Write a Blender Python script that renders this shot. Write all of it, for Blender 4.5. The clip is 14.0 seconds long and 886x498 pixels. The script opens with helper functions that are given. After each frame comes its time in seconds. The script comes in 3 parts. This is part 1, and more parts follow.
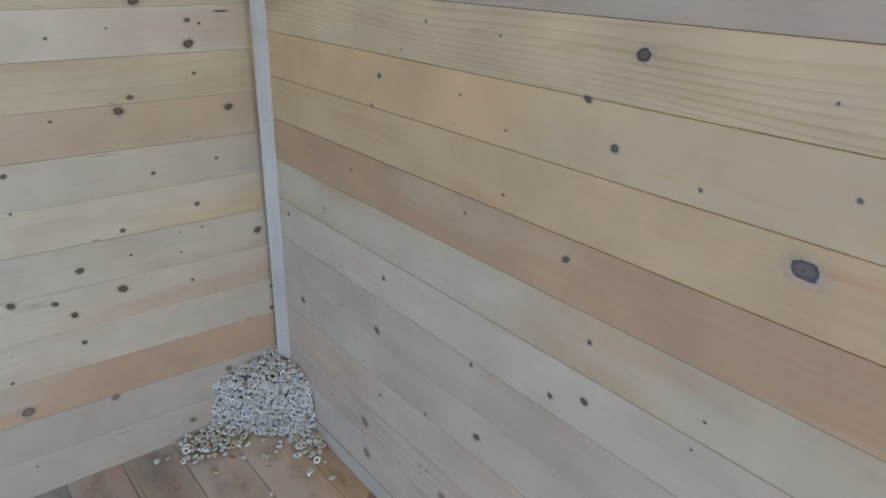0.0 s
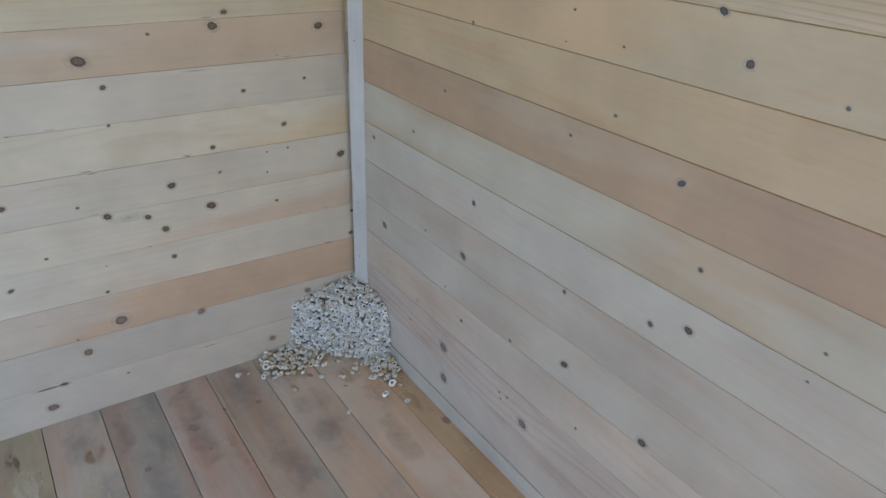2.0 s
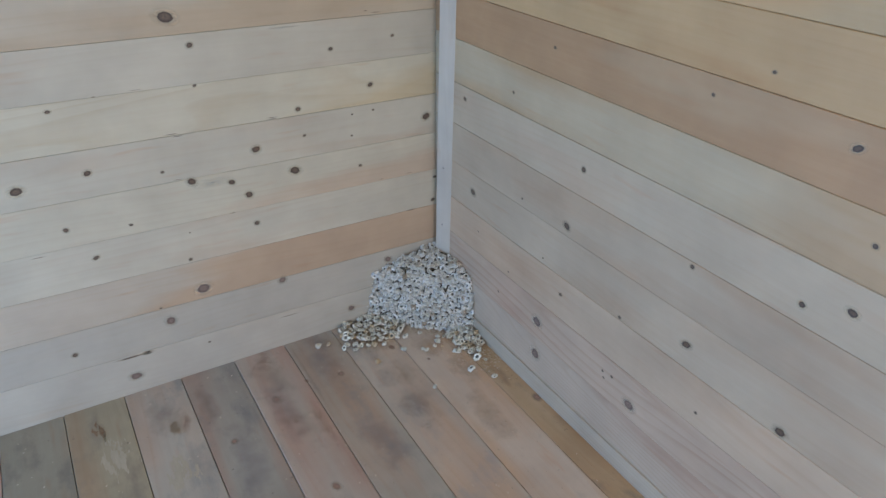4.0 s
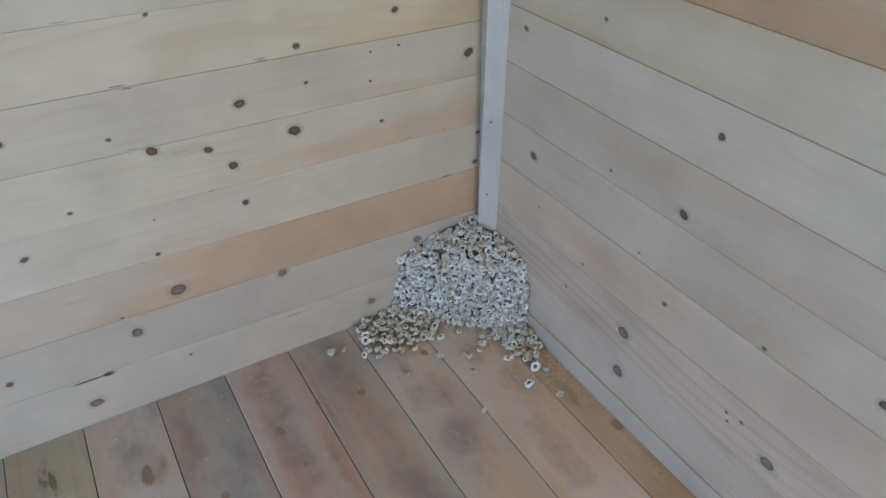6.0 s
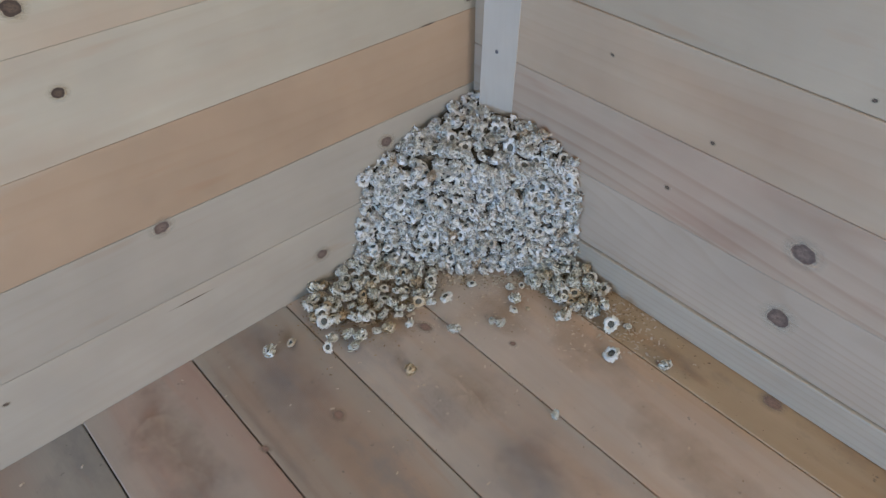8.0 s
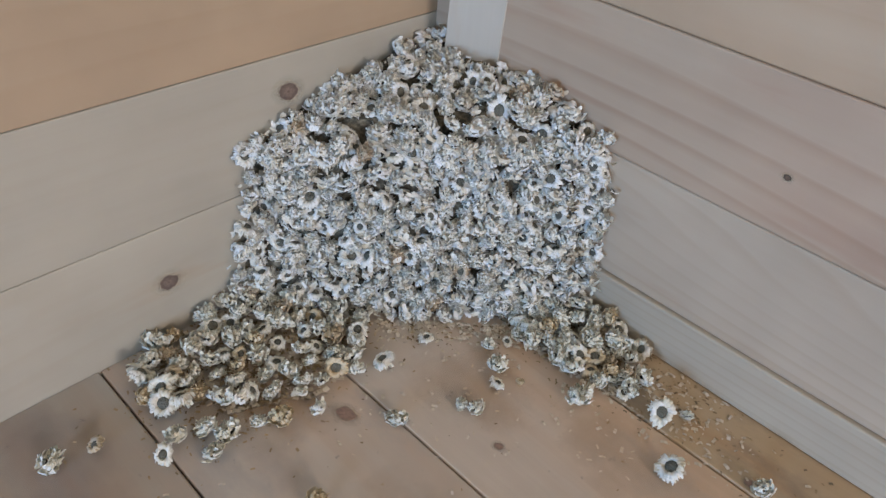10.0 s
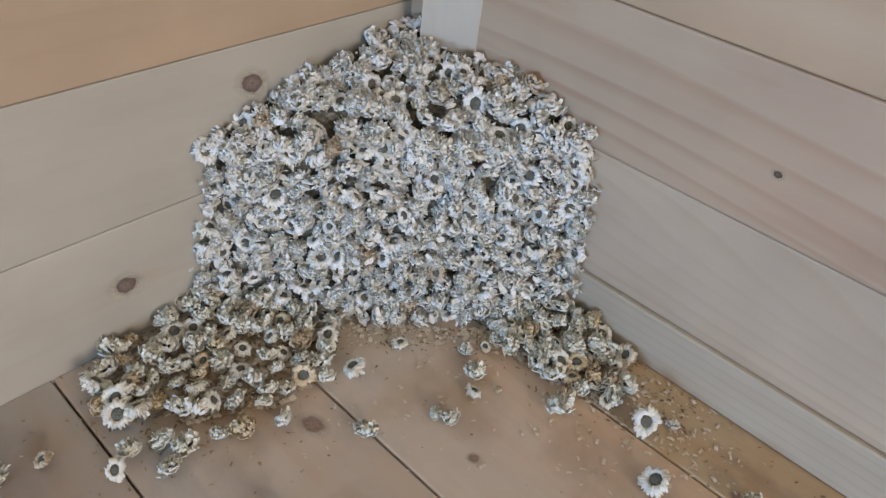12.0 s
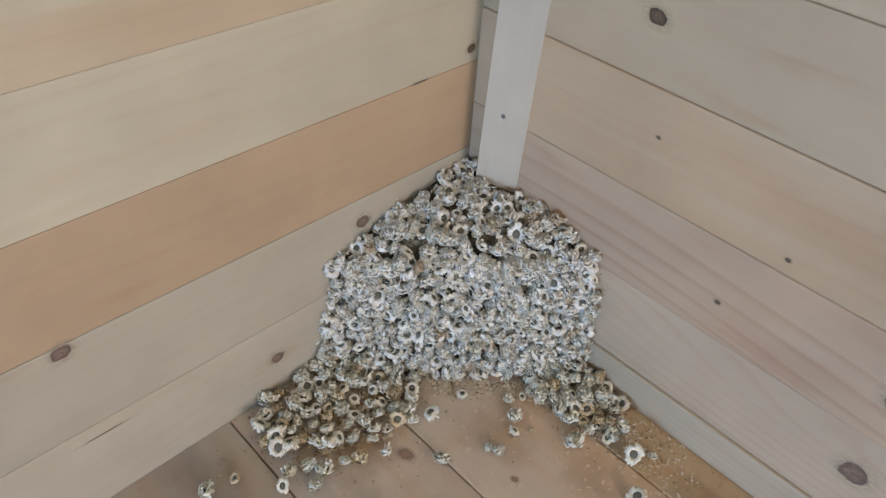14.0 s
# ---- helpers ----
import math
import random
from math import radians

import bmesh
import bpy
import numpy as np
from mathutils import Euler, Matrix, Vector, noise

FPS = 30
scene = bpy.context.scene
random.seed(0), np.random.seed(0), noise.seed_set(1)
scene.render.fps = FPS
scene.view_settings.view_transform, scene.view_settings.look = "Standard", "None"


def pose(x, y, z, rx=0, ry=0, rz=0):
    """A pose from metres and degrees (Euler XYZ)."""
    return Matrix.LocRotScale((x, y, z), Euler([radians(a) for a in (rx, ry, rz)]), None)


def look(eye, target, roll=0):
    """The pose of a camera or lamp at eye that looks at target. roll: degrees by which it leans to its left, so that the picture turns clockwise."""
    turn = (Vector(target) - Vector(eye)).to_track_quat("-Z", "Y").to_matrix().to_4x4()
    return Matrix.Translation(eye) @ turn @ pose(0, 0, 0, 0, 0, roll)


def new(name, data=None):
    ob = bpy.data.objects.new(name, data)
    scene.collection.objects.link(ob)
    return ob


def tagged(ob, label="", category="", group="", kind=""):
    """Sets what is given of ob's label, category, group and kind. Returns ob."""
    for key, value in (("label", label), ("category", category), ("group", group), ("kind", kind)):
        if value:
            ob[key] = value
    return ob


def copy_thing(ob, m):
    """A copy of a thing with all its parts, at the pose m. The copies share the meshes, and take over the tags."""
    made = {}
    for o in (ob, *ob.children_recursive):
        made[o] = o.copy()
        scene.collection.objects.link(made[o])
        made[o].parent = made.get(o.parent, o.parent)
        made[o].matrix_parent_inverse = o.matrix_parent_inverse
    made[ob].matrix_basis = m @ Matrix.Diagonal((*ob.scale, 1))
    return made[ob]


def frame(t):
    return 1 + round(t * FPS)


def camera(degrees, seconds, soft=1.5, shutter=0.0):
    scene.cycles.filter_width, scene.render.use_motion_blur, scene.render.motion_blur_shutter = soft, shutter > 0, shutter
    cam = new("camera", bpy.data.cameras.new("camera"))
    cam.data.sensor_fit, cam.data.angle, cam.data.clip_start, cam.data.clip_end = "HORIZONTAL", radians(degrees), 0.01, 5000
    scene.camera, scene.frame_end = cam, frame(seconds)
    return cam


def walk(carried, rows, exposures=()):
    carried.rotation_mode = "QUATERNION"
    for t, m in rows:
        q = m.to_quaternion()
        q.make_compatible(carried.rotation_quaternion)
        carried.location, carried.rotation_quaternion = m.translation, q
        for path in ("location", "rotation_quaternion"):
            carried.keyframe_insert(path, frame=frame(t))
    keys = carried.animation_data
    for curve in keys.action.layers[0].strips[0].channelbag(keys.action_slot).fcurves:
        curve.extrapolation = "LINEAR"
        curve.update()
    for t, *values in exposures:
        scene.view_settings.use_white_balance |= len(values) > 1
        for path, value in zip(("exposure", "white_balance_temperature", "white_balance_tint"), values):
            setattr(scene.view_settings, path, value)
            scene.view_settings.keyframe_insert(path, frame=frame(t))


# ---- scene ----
cam = camera(63.0, 14.0, soft=1.4)
PATH = [
    (0, (-0.836, -1.965, 1.435), (0.289, -0.505, 0.658), 0.3),
    (0.5, (-0.842, -1.962, 1.427), (0.246, -0.489, 0.623), 0.5),
    (1, (-0.864, -1.958, 1.419), (0.176, -0.475, 0.572), 0.8),
    (1.5, (-0.893, -1.947, 1.404), (0.115, -0.456, 0.531), 0.8),
    (2, (-0.918, -1.911, 1.386), (0.062, -0.428, 0.469), 1.0),
    (2.5, (-0.942, -1.87, 1.371), (0.008, -0.383, 0.429), 0.6),
    (3, (-0.967, -1.839, 1.364), (-0.037, -0.354, 0.4), 0.6),
    (3.5, (-0.995, -1.804, 1.345), (-0.078, -0.326, 0.359), 1.2),
    (4, (-0.999, -1.751, 1.342), (-0.125, -0.255, 0.344), 0.1),
    (4.2, (-1.002, -1.729, 1.332), (-0.14, -0.24, 0.313), -0.1),
    (6.3, (-0.818, -1.161, 1.161), (-0.012, 0.202, -0.061), -0.6),
    (6.5, (-0.815, -1.085, 1.134), (0.008, 0.231, -0.128), -1.4),
    (7, (-0.823, -0.956, 1.056), (0.087, 0.298, -0.208), -2.1),
    (7.5, (-0.786, -0.851, 0.93), (0.183, 0.345, -0.348), -2.4),
    (7.8, (-0.724, -0.783, 0.831), (0.239, 0.396, -0.466), -2.2),
    (8, (-0.695, -0.711, 0.775), (0.288, 0.404, -0.563), -0.8),
    (8.2, (-0.66, -0.654, 0.711), (0.34, 0.455, -0.62), 0.6),
    (10.3, (-0.483, -0.459, 0.479), (0.7, 0.556, -0.775), 5.8),
    (10.5, (-0.477, -0.455, 0.476), (0.706, 0.558, -0.778), 5.8),
    (11, (-0.468, -0.451, 0.47), (0.709, 0.56, -0.792), 5.7),
    (11.5, (-0.465, -0.452, 0.467), (0.717, 0.545, -0.802), 6.0),
    (12, (-0.462, -0.459, 0.467), (0.722, 0.543, -0.795), 6.1),
    (12.5, (-0.457, -0.458, 0.471), (0.717, 0.528, -0.814), 6.2),
    (13, (-0.466, -0.456, 0.508), (0.713, 0.529, -0.773), 6.3),
    (13.5, (-0.513, -0.478, 0.6), (0.612, 0.525, -0.715), 5.8),
    (14, (-0.575, -0.509, 0.73), (0.513, 0.518, -0.598), 4.1),
]
EXPOSURES = [(0.0, -0.11, 5450, 12), (3.0, -0.07, 5390, 12), (4.2, -0.05, 5460, 12), (6.5, -0.03, 5520, 12), (7.5, 0.0, 5680, 13), (8.2, 0.05, 5800, 14), (10.5, 0.26, 6130, 15), (12.5, 0.27, 6300, 15), (14.0, 0.25, 6500, 15)]
walk(cam, [(t, look(eye, target, roll)) for t, eye, target, roll in PATH], EXPOSURES)

# ---- light ----
world = bpy.data.worlds.new("sky")
scene.world = world
world.use_nodes = True
wn = world.node_tree.nodes
sky = wn.new("ShaderNodeTexSky")
sky.sky_type, sky.sun_disc = "NISHITA", False
sky.sun_elevation, sky.sun_rotation = radians(48), radians(20)
wn["Background"].inputs["Strength"].default_value = 0.1
world.node_tree.links.new(sky.outputs["Color"], wn["Background"].inputs["Color"])
sun = bpy.data.lights.new("sun", "SUN")
sun.energy, sun.angle, sun.color = 3.0, radians(0.5), (1.0, 0.95, 0.87)
new("sun", sun).matrix_world = look((3, 8, 10), (0, 0, 0))


def opening_light(eye, target, wide, high, watts, colour):
    lamp = bpy.data.lights.new("daylight", "AREA")
    lamp.shape, lamp.size, lamp.size_y, lamp.energy, lamp.color = "RECTANGLE", wide, high, watts, colour
    return new("daylight", lamp), look(eye, target)


SOUTH, WEST, TOP = -4.6, -2.9, 2.25
lamp, m = opening_light((WEST - 0.02, -0.95, 0.46), (0, -0.95, 0.42), 0.9, 0.88, 36, (0.375, 0.64, 1.0))
lamp.matrix_world = m
lamp, m = opening_light((-1.2, SOUTH - 0.02, 1.47), (-1.2, 0, 0.7), 1.3, 1.25, 68, (0.955, 0.89, 0.86))
lamp.matrix_world = m

# ---- materials ----


def material(name):
    mat = bpy.data.materials.new(name)
    mat.use_nodes = True
    tree = mat.node_tree
    return mat, tree, tree.nodes["Principled BSDF"]


def node(tree, kind, **values):
    n = tree.nodes.new(kind)
    for key, value in values.items():
        n.inputs[key.replace("_", " ")].default_value = value
    return n


def ramp(tree, source, stops):
    n = tree.nodes.new("ShaderNodeValToRGB")
    while len(n.color_ramp.elements) < len(stops):
        n.color_ramp.elements.new(0.5)
    for e, (p, c) in zip(n.color_ramp.elements, stops):
        e.position, e.color = p, (*c, 1) if len(c) == 3 else c
    tree.links.new(source, n.inputs["Fac"])
    return n.outputs["Color"]


def mix(tree, fac, a, b, mode="MIX"):
    n = tree.nodes.new("ShaderNodeMix")
    n.data_type, n.blend_type = "RGBA", mode
    for value, socket in ((fac, n.inputs["Factor"]), (a, n.inputs["A"]), (b, n.inputs["B"])):
        if isinstance(value, bpy.types.NodeSocket):
            tree.links.new(value, socket)
        elif isinstance(value, tuple):
            socket.default_value = (*value, 1)
        else:
            socket.default_value = value
    return n.outputs["Result"]


def maths(tree, op, a, b=0.0):
    n = tree.nodes.new("ShaderNodeMath")
    n.operation = op
    for value, socket in ((a, n.inputs[0]), (b, n.inputs[1])):
        if isinstance(value, bpy.types.NodeSocket):
            tree.links.new(value, socket)
        else:
            socket.default_value = value
    return n.outputs[0]


def grain_space(tree, stretch):
    """Board space with the grain along x, shifted board by board."""
    L = tree.links.new
    co, info = node(tree, "ShaderNodeTexCoord"), node(tree, "ShaderNodeObjectInfo")
    shift = tree.nodes.new("ShaderNodeVectorMath")
    shift.operation = "MULTIPLY_ADD"
    shift.inputs[1].default_value = (1, 1, 1)
    comb = node(tree, "ShaderNodeCombineXYZ")
    L(maths(tree, "MULTIPLY", info.outputs["Random"], 17.0), comb.inputs["X"])
    L(maths(tree, "MULTIPLY", info.outputs["Random"], 5.3), comb.inputs["Y"])
    L(co.outputs["Object"], shift.inputs[0])
    L(comb.outputs[0], shift.inputs[2])
    mp = node(tree, "ShaderNodeMapping", Scale=stretch)
    L(shift.outputs[0], mp.inputs["Vector"])
    return shift.outputs[0], mp.outputs["Vector"], info.outputs["Random"]


def wood(name, pale, late, heart, heart_share, line=0.5, rough=0.55, dirt=None, dirt_share=0.0, fade=None, years=10.0, straight=35.0, even=0.1, flecks=0.45):
    """Pine: fine streaks, arched growth lines, patches of heartwood, faint stains."""
    mat, tree, bsdf = material(name)
    L = tree.links.new
    raw, long, rnd = grain_space(tree, (1.6, 26, 26))
    streak = node(tree, "ShaderNodeTexNoise", Scale=3.2, Detail=6.0, Roughness=0.62)
    L(long, streak.inputs["Vector"])
    mp2 = node(tree, "ShaderNodeMapping", Scale=(0.75, 6.5, 6.5))
    L(raw, mp2.inputs["Vector"])
    rise = node(tree, "ShaderNodeTexNoise", Scale=1.0, Detail=1.2, Roughness=0.35)
    L(mp2.outputs["Vector"], rise.inputs["Vector"])
    split = node(tree, "ShaderNodeSeparateXYZ")
    L(raw, split.inputs[0])
    year = maths(tree, "ADD", maths(tree, "MULTIPLY", rise.outputs["Fac"], years), maths(tree, "MULTIPLY", split.outputs["Y"], straight))
    year = maths(tree, "FRACT", year)
    mp3 = node(tree, "ShaderNodeMapping", Scale=(1.1, 6.5, 6.5))
    L(raw, mp3.inputs["Vector"])
    patch = node(tree, "ShaderNodeTexNoise", Scale=1.5, Detail=3.0, Roughness=0.5)
    L(mp3.outputs["Vector"], patch.inputs["Vector"])
    base = mix(tree, ramp(tree, streak.outputs["Fac"], [(0.35, (0, 0, 0)), (0.75, (0.65,) * 3)]), pale, late)
    where = ramp(tree, patch.outputs["Fac"], [(0.62 - 0.5 * heart_share, (0, 0, 0)), (0.82 - 0.5 * heart_share, (1, 1, 1))])
    if fade:
        start, end, rise = fade
        own = node(tree, "ShaderNodeTexCoord")
        xyz = node(tree, "ShaderNodeSeparateXYZ")
        L(own.outputs["Object"], xyz.inputs[0])
        x = maths(tree, "DIVIDE", maths(tree, "SUBTRACT", xyz.outputs["X"], start), end - start)
        x = maths(tree, "SUBTRACT", x, maths(tree, "MULTIPLY", xyz.outputs["Y"], rise))
        x = maths(tree, "ADD", x, maths(tree, "MULTIPLY", maths(tree, "SUBTRACT", patch.outputs["Fac"], 0.5), 1.6))
        where = ramp(tree, x, [(0.2, (0, 0, 0)), (0.5, (1, 1, 1))])
    base = mix(tree, where, base, heart)
    lines = ramp(tree, year, [(0.0, (0, 0, 0)), (0.55, (0.15, 0.15, 0.15)), (0.88, (1, 1, 1)), (0.97, (0.5, 0.5, 0.5)), (1.0, (0, 0, 0))])
    come = ramp(tree, patch.outputs["Fac"], [(0.38 - 0.2 * even, (even,) * 3), (0.6 - 0.2 * even, (1, 1, 1))])
    base = mix(tree, maths(tree, "MULTIPLY", maths(tree, "MULTIPLY", lines, come), 0.75 * line), base, tuple(c * k for c, k in zip(heart, (0.82, 0.75, 0.64))))
    mp5 = node(tree, "ShaderNodeMapping", Scale=(5.0, 34, 34))
    L(raw, mp5.inputs["Vector"])
    fleck = node(tree, "ShaderNodeTexNoise", Scale=1.0, Detail=2.5, Roughness=0.55)
    L(mp5.outputs["Vector"], fleck.inputs["Vector"])
    base = mix(tree, ramp(tree, fleck.outputs["Fac"], [(0.62, (0, 0, 0)), (0.74, (flecks,) * 3)]), base, tuple(c * k for c, k in zip(heart, (0.98, 0.86, 0.78))))
    cloud = node(tree, "ShaderNodeTexNoise", Scale=4.0, Detail=4.0, Roughness=0.6)
    L(raw, cloud.inputs["Vector"])
    base = mix(tree, 1.0, base, ramp(tree, cloud.outputs["Fac"], [(0.3, (0.86, 0.855, 0.85)), (0.7, (1.09, 1.09, 1.08))]), "MULTIPLY")
    if dirt:
        mp4 = node(tree, "ShaderNodeMapping", Scale=(2.6, 5.0, 5.0))
        L(raw, mp4.inputs["Vector"])
        soil = node(tree, "ShaderNodeTexNoise", Scale=2.1, Detail=6.0, Roughness=0.62)
        L(mp4.outputs["Vector"], soil.inputs["Vector"])
        base = mix(tree, ramp(tree, soil.outputs["Fac"], [(0.66 - 0.3 * dirt_share, (0, 0, 0)), (0.86 - 0.3 * dirt_share, (1, 1, 1))]), base, dirt)
        speck = node(tree, "ShaderNodeTexNoise", Scale=60.0, Detail=3.0, Roughness=0.7)
        L(raw, speck.inputs["Vector"])
        base = mix(tree, ramp(tree, speck.outputs["Fac"], [(0.66, (0, 0, 0)), (0.74, (0.7, 0.7, 0.7))]), base, tuple(0.55 * c for c in dirt))
    tone = node(tree, "ShaderNodeHueSaturation")
    L(maths(tree, "MULTIPLY_ADD", rnd, 0.12), tone.inputs["Value"])
    tone.inputs["Value"].links[0].from_node.inputs[2].default_value = 0.94
    L(base, tone.inputs["Color"])
    L(tone.outputs["Color"], bsdf.inputs["Base Color"])
    L(ramp(tree, streak.outputs["Fac"], [(0.2, (rough - 0.07,) * 3), (0.8, (rough + 0.1,) * 3)]), bsdf.inputs["Roughness"])
    bump = node(tree, "ShaderNodeBump", Strength=0.22, Distance=0.0012)
    L(streak.outputs["Fac"], bump.inputs["Height"])
    L(bump.outputs["Normal"], bsdf.inputs["Normal"])
    return mat


PALE = wood("pine_pale", (0.54, 0.455, 0.325), (0.515, 0.42, 0.29), (0.53, 0.405, 0.28), 0.14, 0.18)
WHITE = wood("pine_sapwood", (0.485, 0.445, 0.355), (0.47, 0.42, 0.325), (0.46, 0.385, 0.28), 0.1, 0.12, even=0.2, years=14.0)
COOL = wood("pine_cool", (0.56, 0.515, 0.395), (0.535, 0.48, 0.35), (0.53, 0.43, 0.305), 0.2, 0.2, even=0.15)
OLIVE = wood("pine_olive", (0.55, 0.49, 0.33), (0.52, 0.445, 0.28), (0.50, 0.40, 0.24), 0.22, 0.3, even=0.3)
YELLOW = wood("pine_yellow", (0.63, 0.445, 0.23), (0.595, 0.40, 0.19), (0.575, 0.355, 0.165), 0.22, 0.2)
STRAW = wood("pine_straw", (0.55, 0.465, 0.315), (0.525, 0.425, 0.27), (0.52, 0.38, 0.22), 0.3, 0.15)
YELLOW_LINED = wood("pine_yellow_lined", (0.62, 0.475, 0.275), (0.58, 0.43, 0.23), (0.50, 0.355, 0.185), 0.2, 0.8, years=14.0, straight=80.0)
ROSY_LINED = wood("pine_rosy_lined", (0.515, 0.43, 0.325), (0.495, 0.40, 0.295), (0.44, 0.32, 0.23), 0.15, 0.35, years=16.0, straight=62.0, even=0.4)
ROSY_WAVED = wood("pine_rosy_waved", (0.54, 0.43, 0.315), (0.51, 0.395, 0.28), (0.46, 0.305, 0.215), 0.2, 0.55, years=11.0, straight=48.0, even=0.4)
TAWNY = wood("pine_tawny", (0.545, 0.435, 0.305), (0.52, 0.40, 0.275), (0.50, 0.36, 0.235), 0.3, 0.2, even=0.2)
FAWN = wood("pine_fawn", (0.53, 0.44, 0.315), (0.505, 0.405, 0.28), (0.495, 0.37, 0.245), 0.3, 0.15)
AMBER = wood("pine_heartwood", (0.46, 0.30, 0.16), (0.425, 0.265, 0.135), (0.485, 0.35, 0.205), 0.14, 0.2)
AMBER_SOFT = wood("pine_heartwood_soft", (0.50, 0.40, 0.265), (0.46, 0.36, 0.23), (0.53, 0.46, 0.335), 0.3, 0.25)
# boards whose heartwood runs out along their length: (start, end, rise across the board)
HEART_NORTH = wood("pine_heart_north", (0.52, 0.45, 0.34), (0.49, 0.415, 0.30), (0.48, 0.355, 0.23), 0, 0.2, fade=(1.75, 2.35, 4.5))
HEART_LOW = wood("pine_heart_low", (0.56, 0.515, 0.385), (0.535, 0.475, 0.34), (0.52, 0.415, 0.29), 0, 0.2, fade=(1.9, 2.9, 9.0))
HEART_MID = wood("pine_heart_mid", (0.555, 0.51, 0.375), (0.53, 0.465, 0.325), (0.51, 0.42, 0.26), 0, 0.35, fade=(2.0, 2.9, 6.0), even=0.3)
HEART_EAST = wood("pine_heart_east", (0.60, 0.455, 0.255), (0.57, 0.415, 0.215), (0.63, 0.425, 0.21), 0, 0.12, fade=(1.35, 0.35, -1.5))
STRIP = wood("pine_strip", (0.57, 0.525, 0.435), (0.53, 0.48, 0.385), (0.51, 0.44, 0.335), 0.05, 0.12)
STRIP_LOW = wood("pine_base_strip", (0.49, 0.435, 0.34), (0.455, 0.395, 0.295), (0.42, 0.335, 0.25), 0.05, 0.3, years=7.0, straight=110.0, even=0.4)
FLOORTAN = wood("pine_floor_tan", (0.66, 0.56, 0.45), (0.62, 0.515, 0.405), (0.62, 0.445, 0.295), 0.4, 0.25, 0.42, (0.46, 0.40, 0.33), 0.25)
FLOORWOOD = wood("pine_floor", (0.555, 0.49, 0.405), (0.515, 0.445, 0.365), (0.56, 0.42, 0.30), 0.4, 0.25, 0.40, (0.38, 0.35, 0.32), 0.45)
FLOORGREEN = wood("pine_floor_green", (0.51, 0.465, 0.385), (0.47, 0.42, 0.34), (0.50, 0.375, 0.275), 0.35, 0.25, 0.40, (0.31, 0.295, 0.265), 0.45)
FLOORRED = wood("pine_floor_red", (0.53, 0.46, 0.38), (0.49, 0.415, 0.34), (0.50, 0.35, 0.27), 0.45, 0.2, 0.40, (0.33, 0.30, 0.265), 0.4)
FLOORBROWN = wood("pine_floor_brown", (0.564, 0.420, 0.258), (0.504, 0.366, 0.216), (0.504, 0.336, 0.180), 0.3, 0.3, 0.45, (0.24, 0.195, 0.145), 0.4)
FLOORGREY = wood("pine_floor_grey", (0.42, 0.385, 0.325), (0.38, 0.345, 0.285), (0.42, 0.31, 0.24), 0.3, 0.2, 0.40, (0.26, 0.245, 0.22), 0.5)
FLOORYELLOW = wood("pine_floor_yellow", (0.45, 0.385, 0.26), (0.40, 0.335, 0.22), (0.40, 0.30, 0.19), 0.3, 0.25, 0.42, (0.25, 0.215, 0.165), 0.5)
FLOOROLIVE = wood("pine_floor_olive", (0.34, 0.305, 0.225), (0.30, 0.265, 0.195), (0.33, 0.25, 0.17), 0.3, 0.25, 0.42, (0.19, 0.17, 0.14), 0.5)
DULL = wood("pine_plain", (0.56, 0.48, 0.36), (0.52, 0.43, 0.31), (0.53, 0.41, 0.28), 0.2, 0.15)


